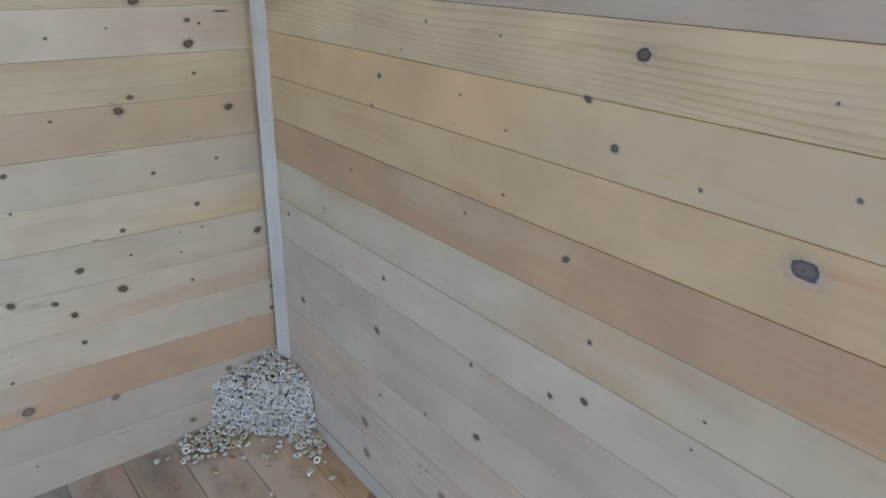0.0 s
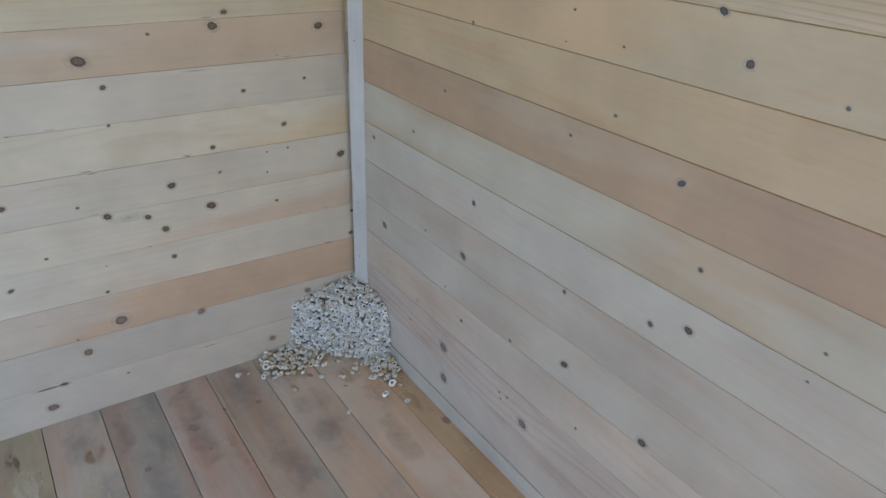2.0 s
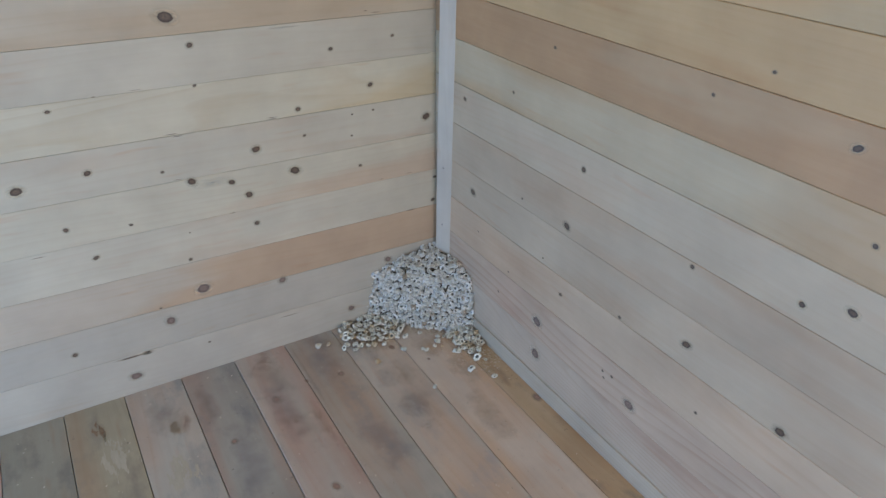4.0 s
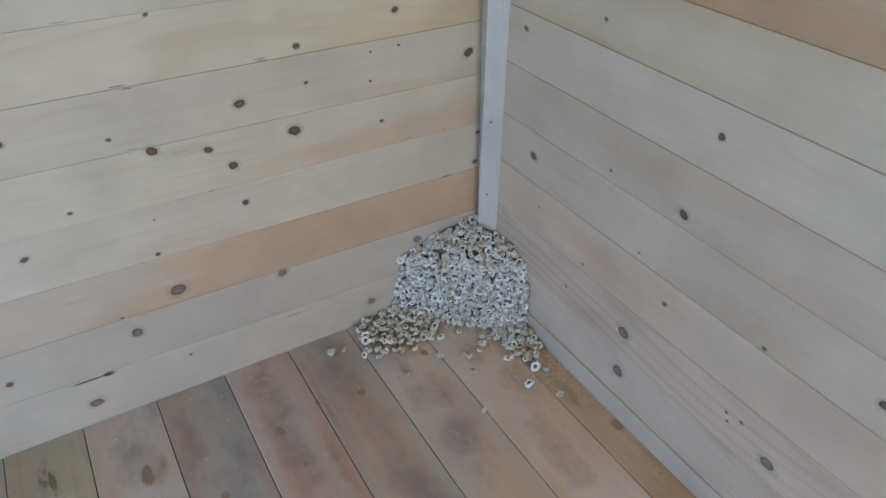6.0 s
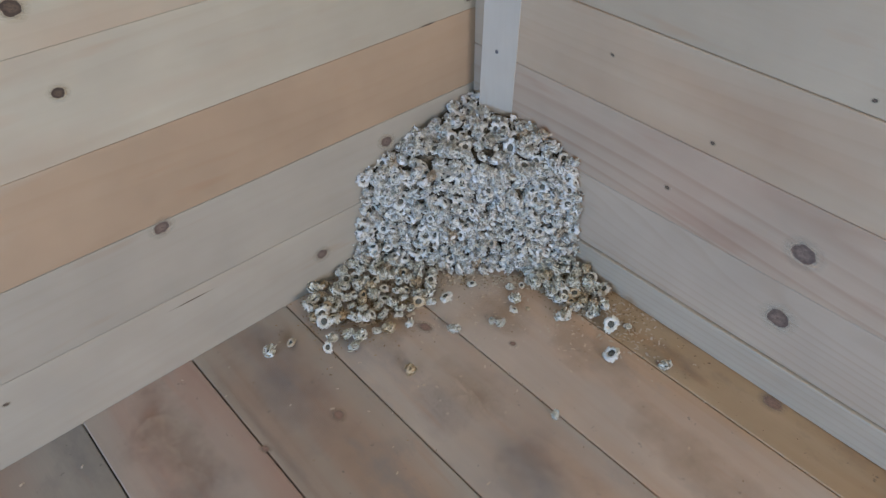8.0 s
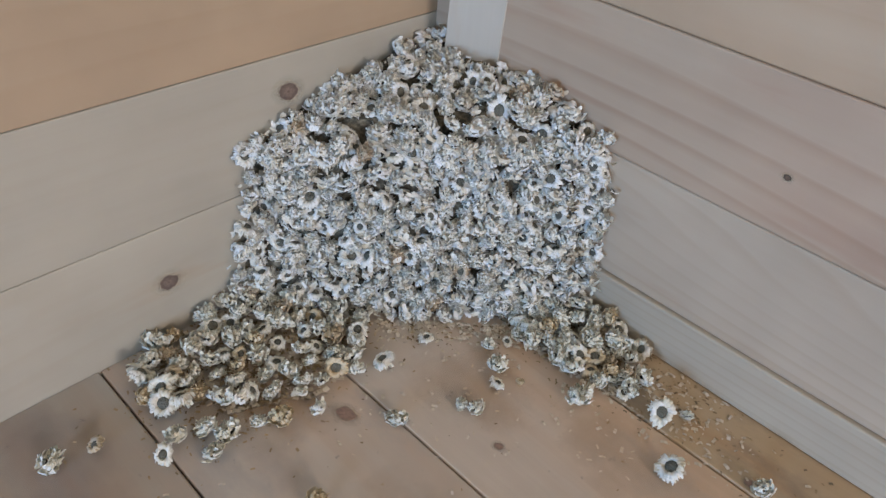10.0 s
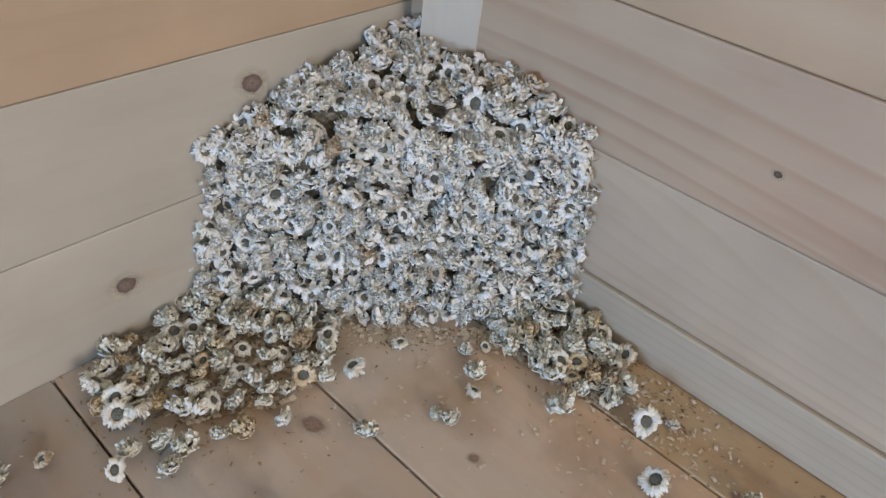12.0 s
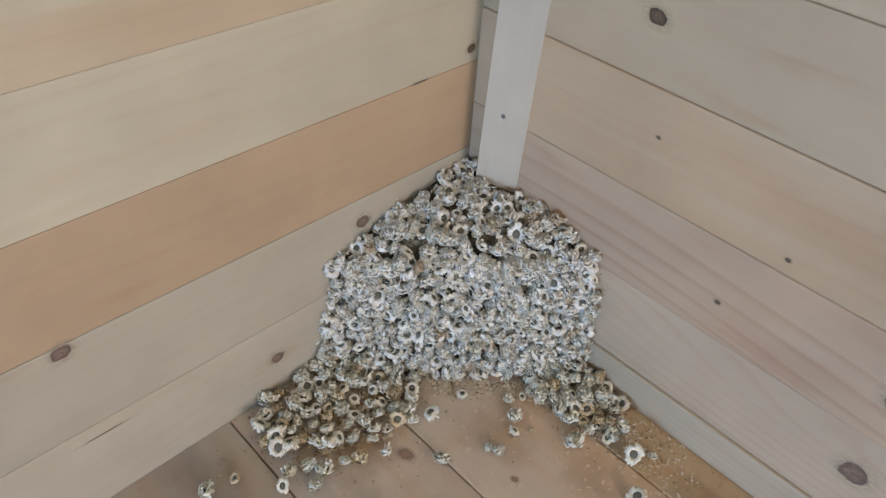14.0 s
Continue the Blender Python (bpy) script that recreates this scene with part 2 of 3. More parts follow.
def knot_material(name, heart, rim, halo):
    """Radial knot: brown heart with rings, dark rim, pale halo that fades out."""
    mat, tree, bsdf = material(name)
    L = tree.links.new
    co = node(tree, "ShaderNodeTexCoord")
    wob = node(tree, "ShaderNodeTexNoise", Scale=1.4, Detail=2.0)
    own = node(tree, "ShaderNodeObjectInfo")
    moved = tree.nodes.new("ShaderNodeVectorMath")
    L(co.outputs["Object"], moved.inputs[0])
    L(maths(tree, "MULTIPLY", own.outputs["Random"], 40.0), moved.inputs[1])
    L(moved.outputs[0], wob.inputs["Vector"])
    length = tree.nodes.new("ShaderNodeVectorMath")
    length.operation = "LENGTH"
    L(co.outputs["Object"], length.inputs[0])
    r = maths(tree, "ADD", length.outputs["Value"], maths(tree, "MULTIPLY", maths(tree, "SUBTRACT", wob.outputs["Fac"], 0.5), 0.5))
    r = maths(tree, "DIVIDE", r, 2.0)
    col = ramp(tree, r, [(0.0, tuple(0.6 * c for c in heart)), (0.08, heart), (0.24, tuple(0.85 * c for c in heart)), (0.33, rim), (0.42, rim), (0.46, halo), (1.0, halo)])
    blotch = node(tree, "ShaderNodeTexNoise", Scale=3.5, Detail=4.0, Roughness=0.65)
    L(moved.outputs[0], blotch.inputs["Vector"])
    col = mix(tree, maths(tree, "LESS_THAN", r, 0.45), col, mix(tree, 1.0, col, ramp(tree, blotch.outputs["Fac"], [(0.3, (0.66, 0.66, 0.68)), (0.7, (1.25, 1.22, 1.18))]), "MULTIPLY"))
    # the halo of pale fibres thins out along the grain
    along = node(tree, "ShaderNodeMapping", Scale=(1.2, 5, 5))
    L(moved.outputs[0], along.inputs["Vector"])
    fibre = node(tree, "ShaderNodeTexNoise", Scale=1.0, Detail=3.0, Roughness=0.6)
    L(along.outputs[0], fibre.inputs["Vector"])
    alpha = ramp(tree, r, [(0.43, (1, 1, 1)), (0.48, (0.5,) * 3), (0.6, (0.26,) * 3), (0.88, (0, 0, 0))])
    alpha = mix(tree, 1.0, alpha, ramp(tree, fibre.outputs["Fac"], [(0.3, (0.35,) * 3), (0.6, (1, 1, 1))]), "MULTIPLY")
    alpha = maths(tree, "MAXIMUM", alpha, maths(tree, "LESS_THAN", r, 0.44))
    L(col, bsdf.inputs["Base Color"])
    L(alpha, bsdf.inputs["Alpha"])
    bsdf.inputs["Roughness"].default_value = 0.5
    return mat


KNOTDARK = knot_material("knot_dark", (0.15, 0.105, 0.07), (0.08, 0.057, 0.04), (0.62, 0.535, 0.365))
KNOTRED = knot_material("knot_red", (0.25, 0.185, 0.145), (0.165, 0.12, 0.095), (0.61, 0.535, 0.40))
KNOTFLOOR = knot_material("knot_floor", (0.38, 0.25, 0.19), (0.30, 0.20, 0.15), (0.48, 0.38, 0.29))


def stain_material(name, colour, most, ragged=1.5, crisp=False):
    """A soft-edged blotch on a plank."""
    mat, tree, bsdf = material(name)
    L = tree.links.new
    co = node(tree, "ShaderNodeTexCoord")
    length = tree.nodes.new("ShaderNodeVectorMath")
    length.operation = "LENGTH"
    L(co.outputs["Object"], length.inputs[0])
    geo = node(tree, "ShaderNodeNewGeometry")
    wob = node(tree, "ShaderNodeTexNoise", Scale=18.0, Detail=4.0, Roughness=0.55)
    L(geo.outputs["Position"], wob.inputs["Vector"])
    r = maths(tree, "ADD", maths(tree, "DIVIDE", length.outputs["Value"], 2.0), maths(tree, "MULTIPLY", maths(tree, "SUBTRACT", wob.outputs["Fac"], 0.5), ragged))
    L(ramp(tree, r, [(0.44, (most,) * 3), (0.54, (0, 0, 0))] if crisp else [(0.05, (most,) * 3), (0.5, (most * 0.4,) * 3), (0.78, (0, 0, 0))]), bsdf.inputs["Alpha"])
    bsdf.inputs["Base Color"].default_value = (*colour, 1)
    bsdf.inputs["Roughness"].default_value = 0.42
    return mat


def worn_material(name, colour):
    """Varnish worn through in ragged fibres along the grain."""
    mat, tree, bsdf = material(name)
    L = tree.links.new
    co, geo = node(tree, "ShaderNodeTexCoord"), node(tree, "ShaderNodeNewGeometry")
    length = tree.nodes.new("ShaderNodeVectorMath")
    length.operation = "LENGTH"
    L(co.outputs["Object"], length.inputs[0])
    fibre = node(tree, "ShaderNodeTexNoise", Scale=1.0, Detail=7.0, Roughness=0.68)
    along = node(tree, "ShaderNodeMapping", Scale=(60, 14, 60))
    L(geo.outputs["Position"], along.inputs["Vector"])
    L(along.outputs[0], fibre.inputs["Vector"])
    L(maths(tree, "GREATER_THAN", fibre.outputs["Fac"], ramp(tree, maths(tree, "DIVIDE", length.outputs["Value"], 2.0), [(0.0, (0.42,) * 3), (0.5, (0.52,) * 3), (1.0, (0.8,) * 3)])), bsdf.inputs["Alpha"])
    L(ramp(tree, fibre.outputs["Fac"], [(0.35, tuple(0.8 * c for c in colour)), (0.65, colour)]), bsdf.inputs["Base Color"])
    bsdf.inputs["Roughness"].default_value = 0.6
    return mat


STAINS = {"grey": stain_material("grey_blotch", (0.30, 0.30, 0.33), 0.28), "red": stain_material("red_stain", (0.42, 0.28, 0.22), 0.3), "brown": stain_material("brown_stain", (0.58, 0.37, 0.19), 0.32), "worn": worn_material("worn_varnish", (0.53, 0.47, 0.345)), "russet": stain_material("russet_stain", (0.50, 0.27, 0.17), 0.5), "pale": stain_material("pale_scuff", (0.62, 0.58, 0.47), 0.4, 0.5), "scar": worn_material("scarred_wood", (0.28, 0.18, 0.10))}


def petal_material(name, tint):
    mat, tree, bsdf = material(name)
    L = tree.links.new
    geo, info = node(tree, "ShaderNodeNewGeometry"), node(tree, "ShaderNodeObjectInfo")
    co = node(tree, "ShaderNodeTexCoord")
    col = ramp(tree, geo.outputs["Random Per Island"], [(0.0, (0.78, 0.75, 0.62)), (0.12, (0.88, 0.86, 0.75)), (0.6, (0.92, 0.91, 0.83)), (1.0, (0.93, 0.94, 0.93))])
    spot = node(tree, "ShaderNodeTexNoise", Scale=28.0, Detail=3.0, Roughness=0.6)
    L(geo.outputs["Position"], spot.inputs["Vector"])
    col = mix(tree, ramp(tree, spot.outputs["Fac"], [(0.63, (0, 0, 0)), (0.74, (0.5,) * 3)]), col, (0.56, 0.40, 0.19))
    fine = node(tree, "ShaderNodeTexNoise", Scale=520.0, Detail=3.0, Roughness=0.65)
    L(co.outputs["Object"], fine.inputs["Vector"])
    # the relief's low spots are darkened: shade between frills put into the colour
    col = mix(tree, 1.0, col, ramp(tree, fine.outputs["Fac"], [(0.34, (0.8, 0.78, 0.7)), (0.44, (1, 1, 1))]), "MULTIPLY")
    col = mix(tree, ramp(tree, info.outputs["Random"], [(0.0, (0.1,) * 3), (0.3, (0, 0, 0)), (0.92, (0, 0, 0)), (0.97, (0.6,) * 3)]), col, (0.50, 0.33, 0.14))
    col = mix(tree, 1.0, col, tint, "MULTIPLY")
    L(col, bsdf.inputs["Base Color"])
    bsdf.inputs["Roughness"].default_value = 0.75
    bsdf.inputs["Specular IOR Level"].default_value = 0.25
    glow = node(tree, "ShaderNodeBsdfTranslucent")
    L(col, glow.inputs["Color"])
    both = node(tree, "ShaderNodeMixShader", Fac=0.06)
    L(bsdf.outputs[0], both.inputs[1])
    L(glow.outputs[0], both.inputs[2])
    L(both.outputs[0], tree.nodes["Material Output"].inputs["Surface"])
    bump = node(tree, "ShaderNodeBump", Strength=0.5, Distance=0.001)
    L(fine.outputs["Fac"], bump.inputs["Height"])
    L(bump.outputs["Normal"], bsdf.inputs["Normal"])
    return mat


def button_material():
    mat, tree, bsdf = material("dried_flower_button")
    L = tree.links.new
    co, info = node(tree, "ShaderNodeTexCoord"), node(tree, "ShaderNodeObjectInfo")
    fine = node(tree, "ShaderNodeTexVoronoi", Scale=900.0)
    L(co.outputs["Object"], fine.inputs["Vector"])
    a = ramp(tree, fine.outputs["Distance"], [(0.0, (0.24, 0.245, 0.20)), (0.8, (0.11, 0.11, 0.09))])
    col = mix(tree, info.outputs["Random"], a, (0.17, 0.165, 0.125))
    L(col, bsdf.inputs["Base Color"])
    bsdf.inputs["Roughness"].default_value = 0.85
    bump = node(tree, "ShaderNodeBump", Strength=0.9, Distance=0.0012)
    L(fine.outputs["Distance"], bump.inputs["Height"])
    L(bump.outputs["Normal"], bsdf.inputs["Normal"])
    return mat


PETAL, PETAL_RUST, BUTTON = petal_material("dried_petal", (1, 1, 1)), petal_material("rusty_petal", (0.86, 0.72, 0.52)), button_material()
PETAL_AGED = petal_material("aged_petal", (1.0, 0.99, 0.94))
# heap core: mottled flower bits, coloured dark to paint shade into the gaps
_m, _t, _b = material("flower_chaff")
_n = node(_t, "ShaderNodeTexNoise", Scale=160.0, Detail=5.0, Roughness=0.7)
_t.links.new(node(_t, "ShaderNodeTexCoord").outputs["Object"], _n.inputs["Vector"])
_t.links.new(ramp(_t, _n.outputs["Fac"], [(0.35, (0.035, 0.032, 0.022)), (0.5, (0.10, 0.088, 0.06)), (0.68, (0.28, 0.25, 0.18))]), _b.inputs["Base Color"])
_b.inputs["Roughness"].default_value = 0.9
GAP_SHADE = _m
_m, _t, _b = material("rust_chaff")
_n = node(_t, "ShaderNodeNewGeometry")
_t.links.new(ramp(_t, _n.outputs["Random Per Island"], [(0.0, (0.20, 0.15, 0.09)), (0.5, (0.34, 0.24, 0.13)), (1.0, (0.48, 0.36, 0.20))]), _b.inputs["Base Color"])
_b.inputs["Roughness"].default_value = 0.9
RUST = _m
_m, _t, _b = material("dark_batten")
_n = node(_t, "ShaderNodeTexNoise", Scale=9.0, Detail=5.0)
_t.links.new(ramp(_t, _n.outputs["Fac"], [(0.3, (0.05, 0.04, 0.03)), (0.7, (0.10, 0.08, 0.06))]), _b.inputs["Base Color"])
_b.inputs["Roughness"].default_value = 0.9
BACK = _m
_m, _t, _b = material("pine_tongue")
_n = node(_t, "ShaderNodeTexNoise", Scale=9.0, Detail=5.0)
_t.links.new(ramp(_t, _n.outputs["Fac"], [(0.3, (0.26, 0.18, 0.11)), (0.7, (0.36, 0.27, 0.17))]), _b.inputs["Base Color"])
_b.inputs["Roughness"].default_value = 0.8
TONGUE = _m
_m, _t, _b = material("steel_nail")
_b.inputs["Base Color"].default_value = (0.22, 0.2, 0.19, 1)
_b.inputs["Metallic"].default_value, _b.inputs["Roughness"].default_value = 0.8, 0.45
STEEL = _m
_m, _t, _b = material("grass")
_n = node(_t, "ShaderNodeTexNoise", Scale=3.0, Detail=8.0)
_t.links.new(ramp(_t, _n.outputs["Fac"], [(0.3, (0.05, 0.07, 0.03)), (0.7, (0.10, 0.12, 0.05))]), _b.inputs["Base Color"])
GRASS = _m

# ---- large structure ----


def mesh_of(name, verts, faces, mats, slots=None, smooth=False):
    me = bpy.data.meshes.new(name)
    me.from_pydata([tuple(v) for v in verts], [], faces)
    for mat in mats:
        me.materials.append(mat)
    if slots:
        me.polygons.foreach_set("material_index", slots)
    if smooth:
        me.polygons.foreach_set("use_smooth", [True] * len(me.polygons))
    me.update()
    return me


def boxes(name, spans, mat, label="", category="", kind="structure"):
    """One mesh of butting boxes, each ((x0, x1), (y0, y1), (z0, z1))."""
    verts, faces = [], []
    for (x0, x1), (y0, y1), (z0, z1) in spans:
        k = len(verts)
        verts += [(x, y, z) for z in (z0, z1) for y in (y0, y1) for x in (x0, x1)]
        faces += [[k + i for i in f] for f in ((0, 2, 3, 1), (4, 5, 7, 6), (0, 1, 5, 4), (2, 6, 7, 3), (0, 4, 6, 2), (1, 3, 7, 5))]
    return tagged(new(name, mesh_of(name, verts, faces, [mat])), label, category, kind=kind)


boxes("ground", [((-400, 400), (-400, 400), (-0.6, -0.5))], GRASS, "short rough grass outside the wooden cabin", "ground")
wall_north = boxes("wall_north", [((WEST - 0.1, 0.1), (0.016, 0.1), (-0.06, TOP))], TONGUE, "interior wall of horizontal pale pine lining boards", "wall")
wall_east = boxes("wall_east", [((0.016, 0.1), (SOUTH - 0.1, 0.012), (-0.06, TOP))], TONGUE, "interior wall of horizontal pine boards, some orange heartwood", "wall")
floor = boxes("floor", [((WEST - 0.1, 0.016), (SOUTH - 0.1, 0.016), (-0.1, -0.024))], BACK, "worn dirty varnished pine plank floor", "floor")
boxes("ceiling", [((WEST - 0.1, 0.1), (SOUTH - 0.1, 0.1), (TOP, TOP + 0.1))], DULL, "plain pine board ceiling", "ceiling")
boxes("wall_south", [((WEST - 0.1, -1.9), (SOUTH - 0.1, SOUTH), (-0.1, TOP)), ((-0.5, 0.016), (SOUTH - 0.1, SOUTH), (-0.1, TOP)),
                     ((-1.9, -0.5), (SOUTH - 0.1, SOUTH), (2.13, TOP)), ((-1.9, -0.5), (SOUTH - 0.1, SOUTH), (-0.1, 0.81))], DULL, "plain pine wall with an open window", "wall")
boxes("wall_west", [((WEST - 0.1, WEST), (SOUTH, -1.4), (-0.1, TOP)), ((WEST - 0.1, WEST), (-0.5, 0.016), (-0.1, TOP)),
                    ((WEST - 0.1, WEST), (-1.4, -0.5), (1.98, TOP)), ((WEST - 0.1, WEST), (-1.4, -0.5), (-0.1, 0.0))], DULL, "plain pine wall with an open doorway", "wall")


def board_mesh(length, high, thick, bevel, mat, cache={}):
    """A board along x from 0, up y from 0, its face at z 0, long edges eased."""
    key = (round(length, 3), round(high, 3), thick, bevel, mat.name)
    if key not in cache:
        ring = [(0, -thick), (high, -thick), (high, -bevel), (high - bevel * 0.35, -bevel * 0.3), (high - bevel, 0), (bevel, 0), (bevel * 0.35, -bevel * 0.3), (0, -bevel)]
        n = len(ring)
        verts = [(x, y, z) for x in (0, length) for y, z in ring]
        faces = [[i, i + n, (i + 1) % n + n, (i + 1) % n] for i in range(n)] + [list(range(n)), list(range(2 * n - 1, n - 1, -1))]
        cache[key] = mesh_of("board", verts, faces, [mat])
    return cache[key]


def part(name, data, parent, m, label=""):
    ob = new(name, data)
    ob.parent, ob.matrix_basis = parent, m
    return tagged(ob, label)


def frame_of(x_axis, y_axis, z_axis, origin):
    return Matrix([(*row, o) for row, o in zip(zip(x_axis, y_axis, z_axis), origin)] + [(0, 0, 0, 1)])


rng = random.Random(11)
ring = [(math.cos(k * math.tau / 20), math.sin(k * math.tau / 20), 0) for k in range(20)]
KNOT = {}
for mat in (KNOTDARK, KNOTRED, KNOTFLOOR, *STAINS.values()):
    KNOT[mat.name] = mesh_of("knot", [(0, 0, 0.0)] + [(1.0 * x, 1.0 * y, 0) for x, y, z in ring] + [(2 * x, 2 * y, 0) for x, y, z in ring],
                             [[0, 1 + k, 1 + (k + 1) % 20] for k in range(20)] + [[1 + k, 21 + k, 21 + (k + 1) % 20, 1 + (k + 1) % 20] for k in range(20)], [mat])


def boarded(setting, base, seams, length, mats, knots, gap, thick, bevel, knot_mats, name="board", stains=(), cracks=()):
    """Boards between the seams, with their knots on them; base maps (along, across, out) to the world."""
    back = base.inverted()
    knots = [(back @ Vector(p), r) for p, r in knots]
    cracks = [(back @ Vector(p), *rest) for p, *rest in cracks]
    stains = [(back @ Vector(p), *rest) for p, *rest in stains]
    for k, (a, b) in enumerate(zip(seams, seams[1:])):
        proud = rng.uniform(-0.0007, 0.0007) + (0.004 if mats[k] is STRIP_LOW else 0.0)
        plank = part(name, board_mesh(length, b - a - gap, thick, bevel, mats[k]), setting, base @ Matrix.Translation((0, a + gap / 2, proud)))
        for (along, across, _), radius in knots:
            if a <= across < b:
                mat = knot_mats[0] if radius < 0.0095 or across > 0.33 else knot_mats[1]
                m = Matrix.Translation((along, across - a - gap / 2, 0.0005)) @ Matrix.Rotation(rng.uniform(-0.4, 0.4), 4, "Z")
                r = radius * (0.84 if radius > 0.007 else 0.7)
                part("knot", KNOT[mat.name], plank, m @ Matrix.Diagonal((r * rng.uniform(1.0, 1.3), r * rng.uniform(0.8, 1.0), 1, 1)))
        for (along, across, _), half_length, half_width in cracks:
            if a <= across < b:
                part("crack", KNOT["knot_dark"], plank, Matrix.Translation((along, across - a - gap / 2, 0.0005)) @ Matrix.Diagonal((half_length, half_width, 1, 1)))
        for (along, across, _), colour, half_length, half_width in stains:
            if a <= across < b:
                half_width = min(half_width, across - a - 0.003, b - across - 0.003)
                part("stain", KNOT[STAINS[colour].name], plank, Matrix.Translation((along, across - a - gap / 2, 0.00025)) @ Matrix.Diagonal((half_length / 2, half_width / 2, 1, 1)))


NORTH_SEAMS = [-0.03, 0.1215] + [0.2375 + 0.1176 * k for k in range(17)] + [2.236]
NORTH_MATS = [WHITE, WHITE, HEART_NORTH, COOL, HEART_LOW, COOL, HEART_MID, COOL, AMBER_SOFT, OLIVE, COOL, OLIVE] + [PALE, YELLOW, DULL] * 3
NORTH_KNOTS_LOW = [
    (-0.946, 0.054, 0.0142), (-0.741, 0.092, 0.004), (-0.846, 0.243, 0.0038), (-0.263, 0.679, 0.0038), (-0.307, 0.058, 0.0106), (-1.072, 0.175, 0.0079), (-0.174, 0.195, 0.0104), (-0.828, 0.196, 0.0137),
    (-0.511, 0.226, 0.0119), (-0.729, 0.268, 0.0174), (-0.013, 0.361, 0.0081), (-0.747, 0.365, 0.0057), (-0.56, 0.424, 0.0076), (-0.964, 0.434, 0.0074),
    (-0.005, 0.436, 0.0068), (-0.736, 0.442, 0.0026), (-0.869, 0.501, 0.0055), (-0.57, 0.512, 0.0111), (-1.011, 0.524, 0.0073), (-0.248, 0.526, 0.0058),
    (-0.439, 0.553, 0.0149), (-0.61, 0.557, 0.0092), (-0.708, 0.581, 0.0109), (-0.268, 0.619, 0.0038), (-0.772, 0.621, 0.0054), (-0.536, 0.633, 0.0127),
]
NORTH_KNOTS_HIGH = [
    (-1.086, 0.642, 0.014),
    (-0.034, 0.633, 0.0118), (-0.403, 0.645, 0.0055), (-0.935, 0.654, 0.0089), (-0.2, 0.681, 0.0038), (-0.413, 0.719, 0.0073), (-0.205, 0.752, 0.0075),
    (-0.981, 0.81, 0.0069), (-0.661, 0.82, 0.0052), (-0.311, 0.862, 0.0072), (-0.134, 0.875, 0.0056), (-0.657, 0.915, 0.0086), (-0.699, 0.983, 0.0188),
    (-0.082, 1.014, 0.0135), (-0.533, 1.031, 0.0055), (-0.373, 1.037, 0.0166), (-0.339, 1.069, 0.0093), (-0.167, 1.114, 0.0057), (-0.172, 1.191, 0.015),
    (-0.507, 1.226, 0.0054), (-0.137, 1.24, 0.0056), (-0.369, 1.241, 0.0036), (-0.168, 1.25, 0.0075), (-0.295, 1.304, 0.0165),
]
EAST_SEAMS = [0.001, 0.055] + [0.172 + 0.1169 * k for k in range(17)] + [2.16, 2.248]
EAST_MATS = [STRIP_LOW, ROSY_LINED, ROSY_WAVED, TAWNY, FAWN, FAWN, PALE, STRAW, AMBER, YELLOW, HEART_EAST, YELLOW_LINED, PALE] + [PALE, YELLOW, DULL] * 3
EAST_KNOTS_LOW = [
    (-0.535, 0.122, 0.0179), (-0.225, 0.138, 0.0038), (-0.883, 0.21, 0.016), (-0.353, 0.219, 0.0042), (-0.533, 0.226, 0.0178), (-0.789, 0.243, 0.0045), (-0.795, 0.227, 0.004), (-0.82, 0.247, 0.0055),
    (-0.395, 0.306, 0.004), (-1.057, 0.325, 0.0044), (-0.615, 0.358, 0.0063), (-0.241, 0.359, 0.0031), (-0.816, 0.413, 0.0061), (-1.231, 0.418, 0.012),
    (-0.536, 0.422, 0.0035), (-1.001, 0.46, 0.0113), (-0.208, 0.468, 0.012), (-0.437, 0.545, 0.0043), (-0.614, 0.548, 0.0122), (-0.979, 0.63, 0.0067),
    (-1.203, 0.676, 0.0073), (-0.651, 0.705, 0.0075), (-1.283, 0.707, 0.0093), (-0.158, 0.724, 0.0073), (-1.494, 0.738, 0.0032),
]
EAST_KNOTS_HIGH = [
    (-1.507, 0.795, 0.0041), (-0.376, 0.802, 0.005), (-1.282, 0.824, 0.0067), (-0.52, 0.941, 0.0046), (-1.216, 0.952, 0.0088), (-0.951, 0.957, 0.0049),
    (-1.056, 1.022, 0.0046), (-1.601, 1.072, 0.0212), (-0.623, 1.111, 0.0058), (-0.914, 1.123, 0.0024), (-1.444, 1.133, 0.0046), (-1.055, 1.139, 0.0034),
    (-1.294, 1.158, 0.0091), (-1.643, 1.173, 0.005), (-0.656, 1.179, 0.0071), (-0.93, 1.181, 0.0037), (-1.235, 1.222, 0.0081), (-0.738, 1.242, 0.0027),
    (-1.597, 1.274, 0.0033), (-1.034, 1.295, 0.0034), (-1.328, 1.297, 0.0152), (-0.824, 1.302, 0.0051),
]
FLOOR_SEAMS = [-0.006, 0.0735] + [0.228 + 0.1522 * k for k in range(18)]
FLOOR_MATS = [FLOORBROWN, FLOORTAN, FLOORWOOD, FLOORGREEN, FLOORRED, FLOORGREY, FLOORGREEN, FLOORYELLOW] + [FLOOROLIVE, FLOORRED, FLOORWOOD] * 4
FLOOR_KNOTS = [
    (-0.609, -0.586, 0.0119), (-0.776, -0.32, 0.0085), (-0.186, -0.278, 0.0048), (-0.436, -0.211, 0.009), (-0.256, -0.172, 0.0095), (-0.065, -0.436, 0.006),
    (-0.532, -0.191, 0.007), (-0.631, -0.224, 0.011), (-0.615, -0.332, 0.005), (-0.012, -0.573, 0.012),
]
# ---- heap of dried flowers ----


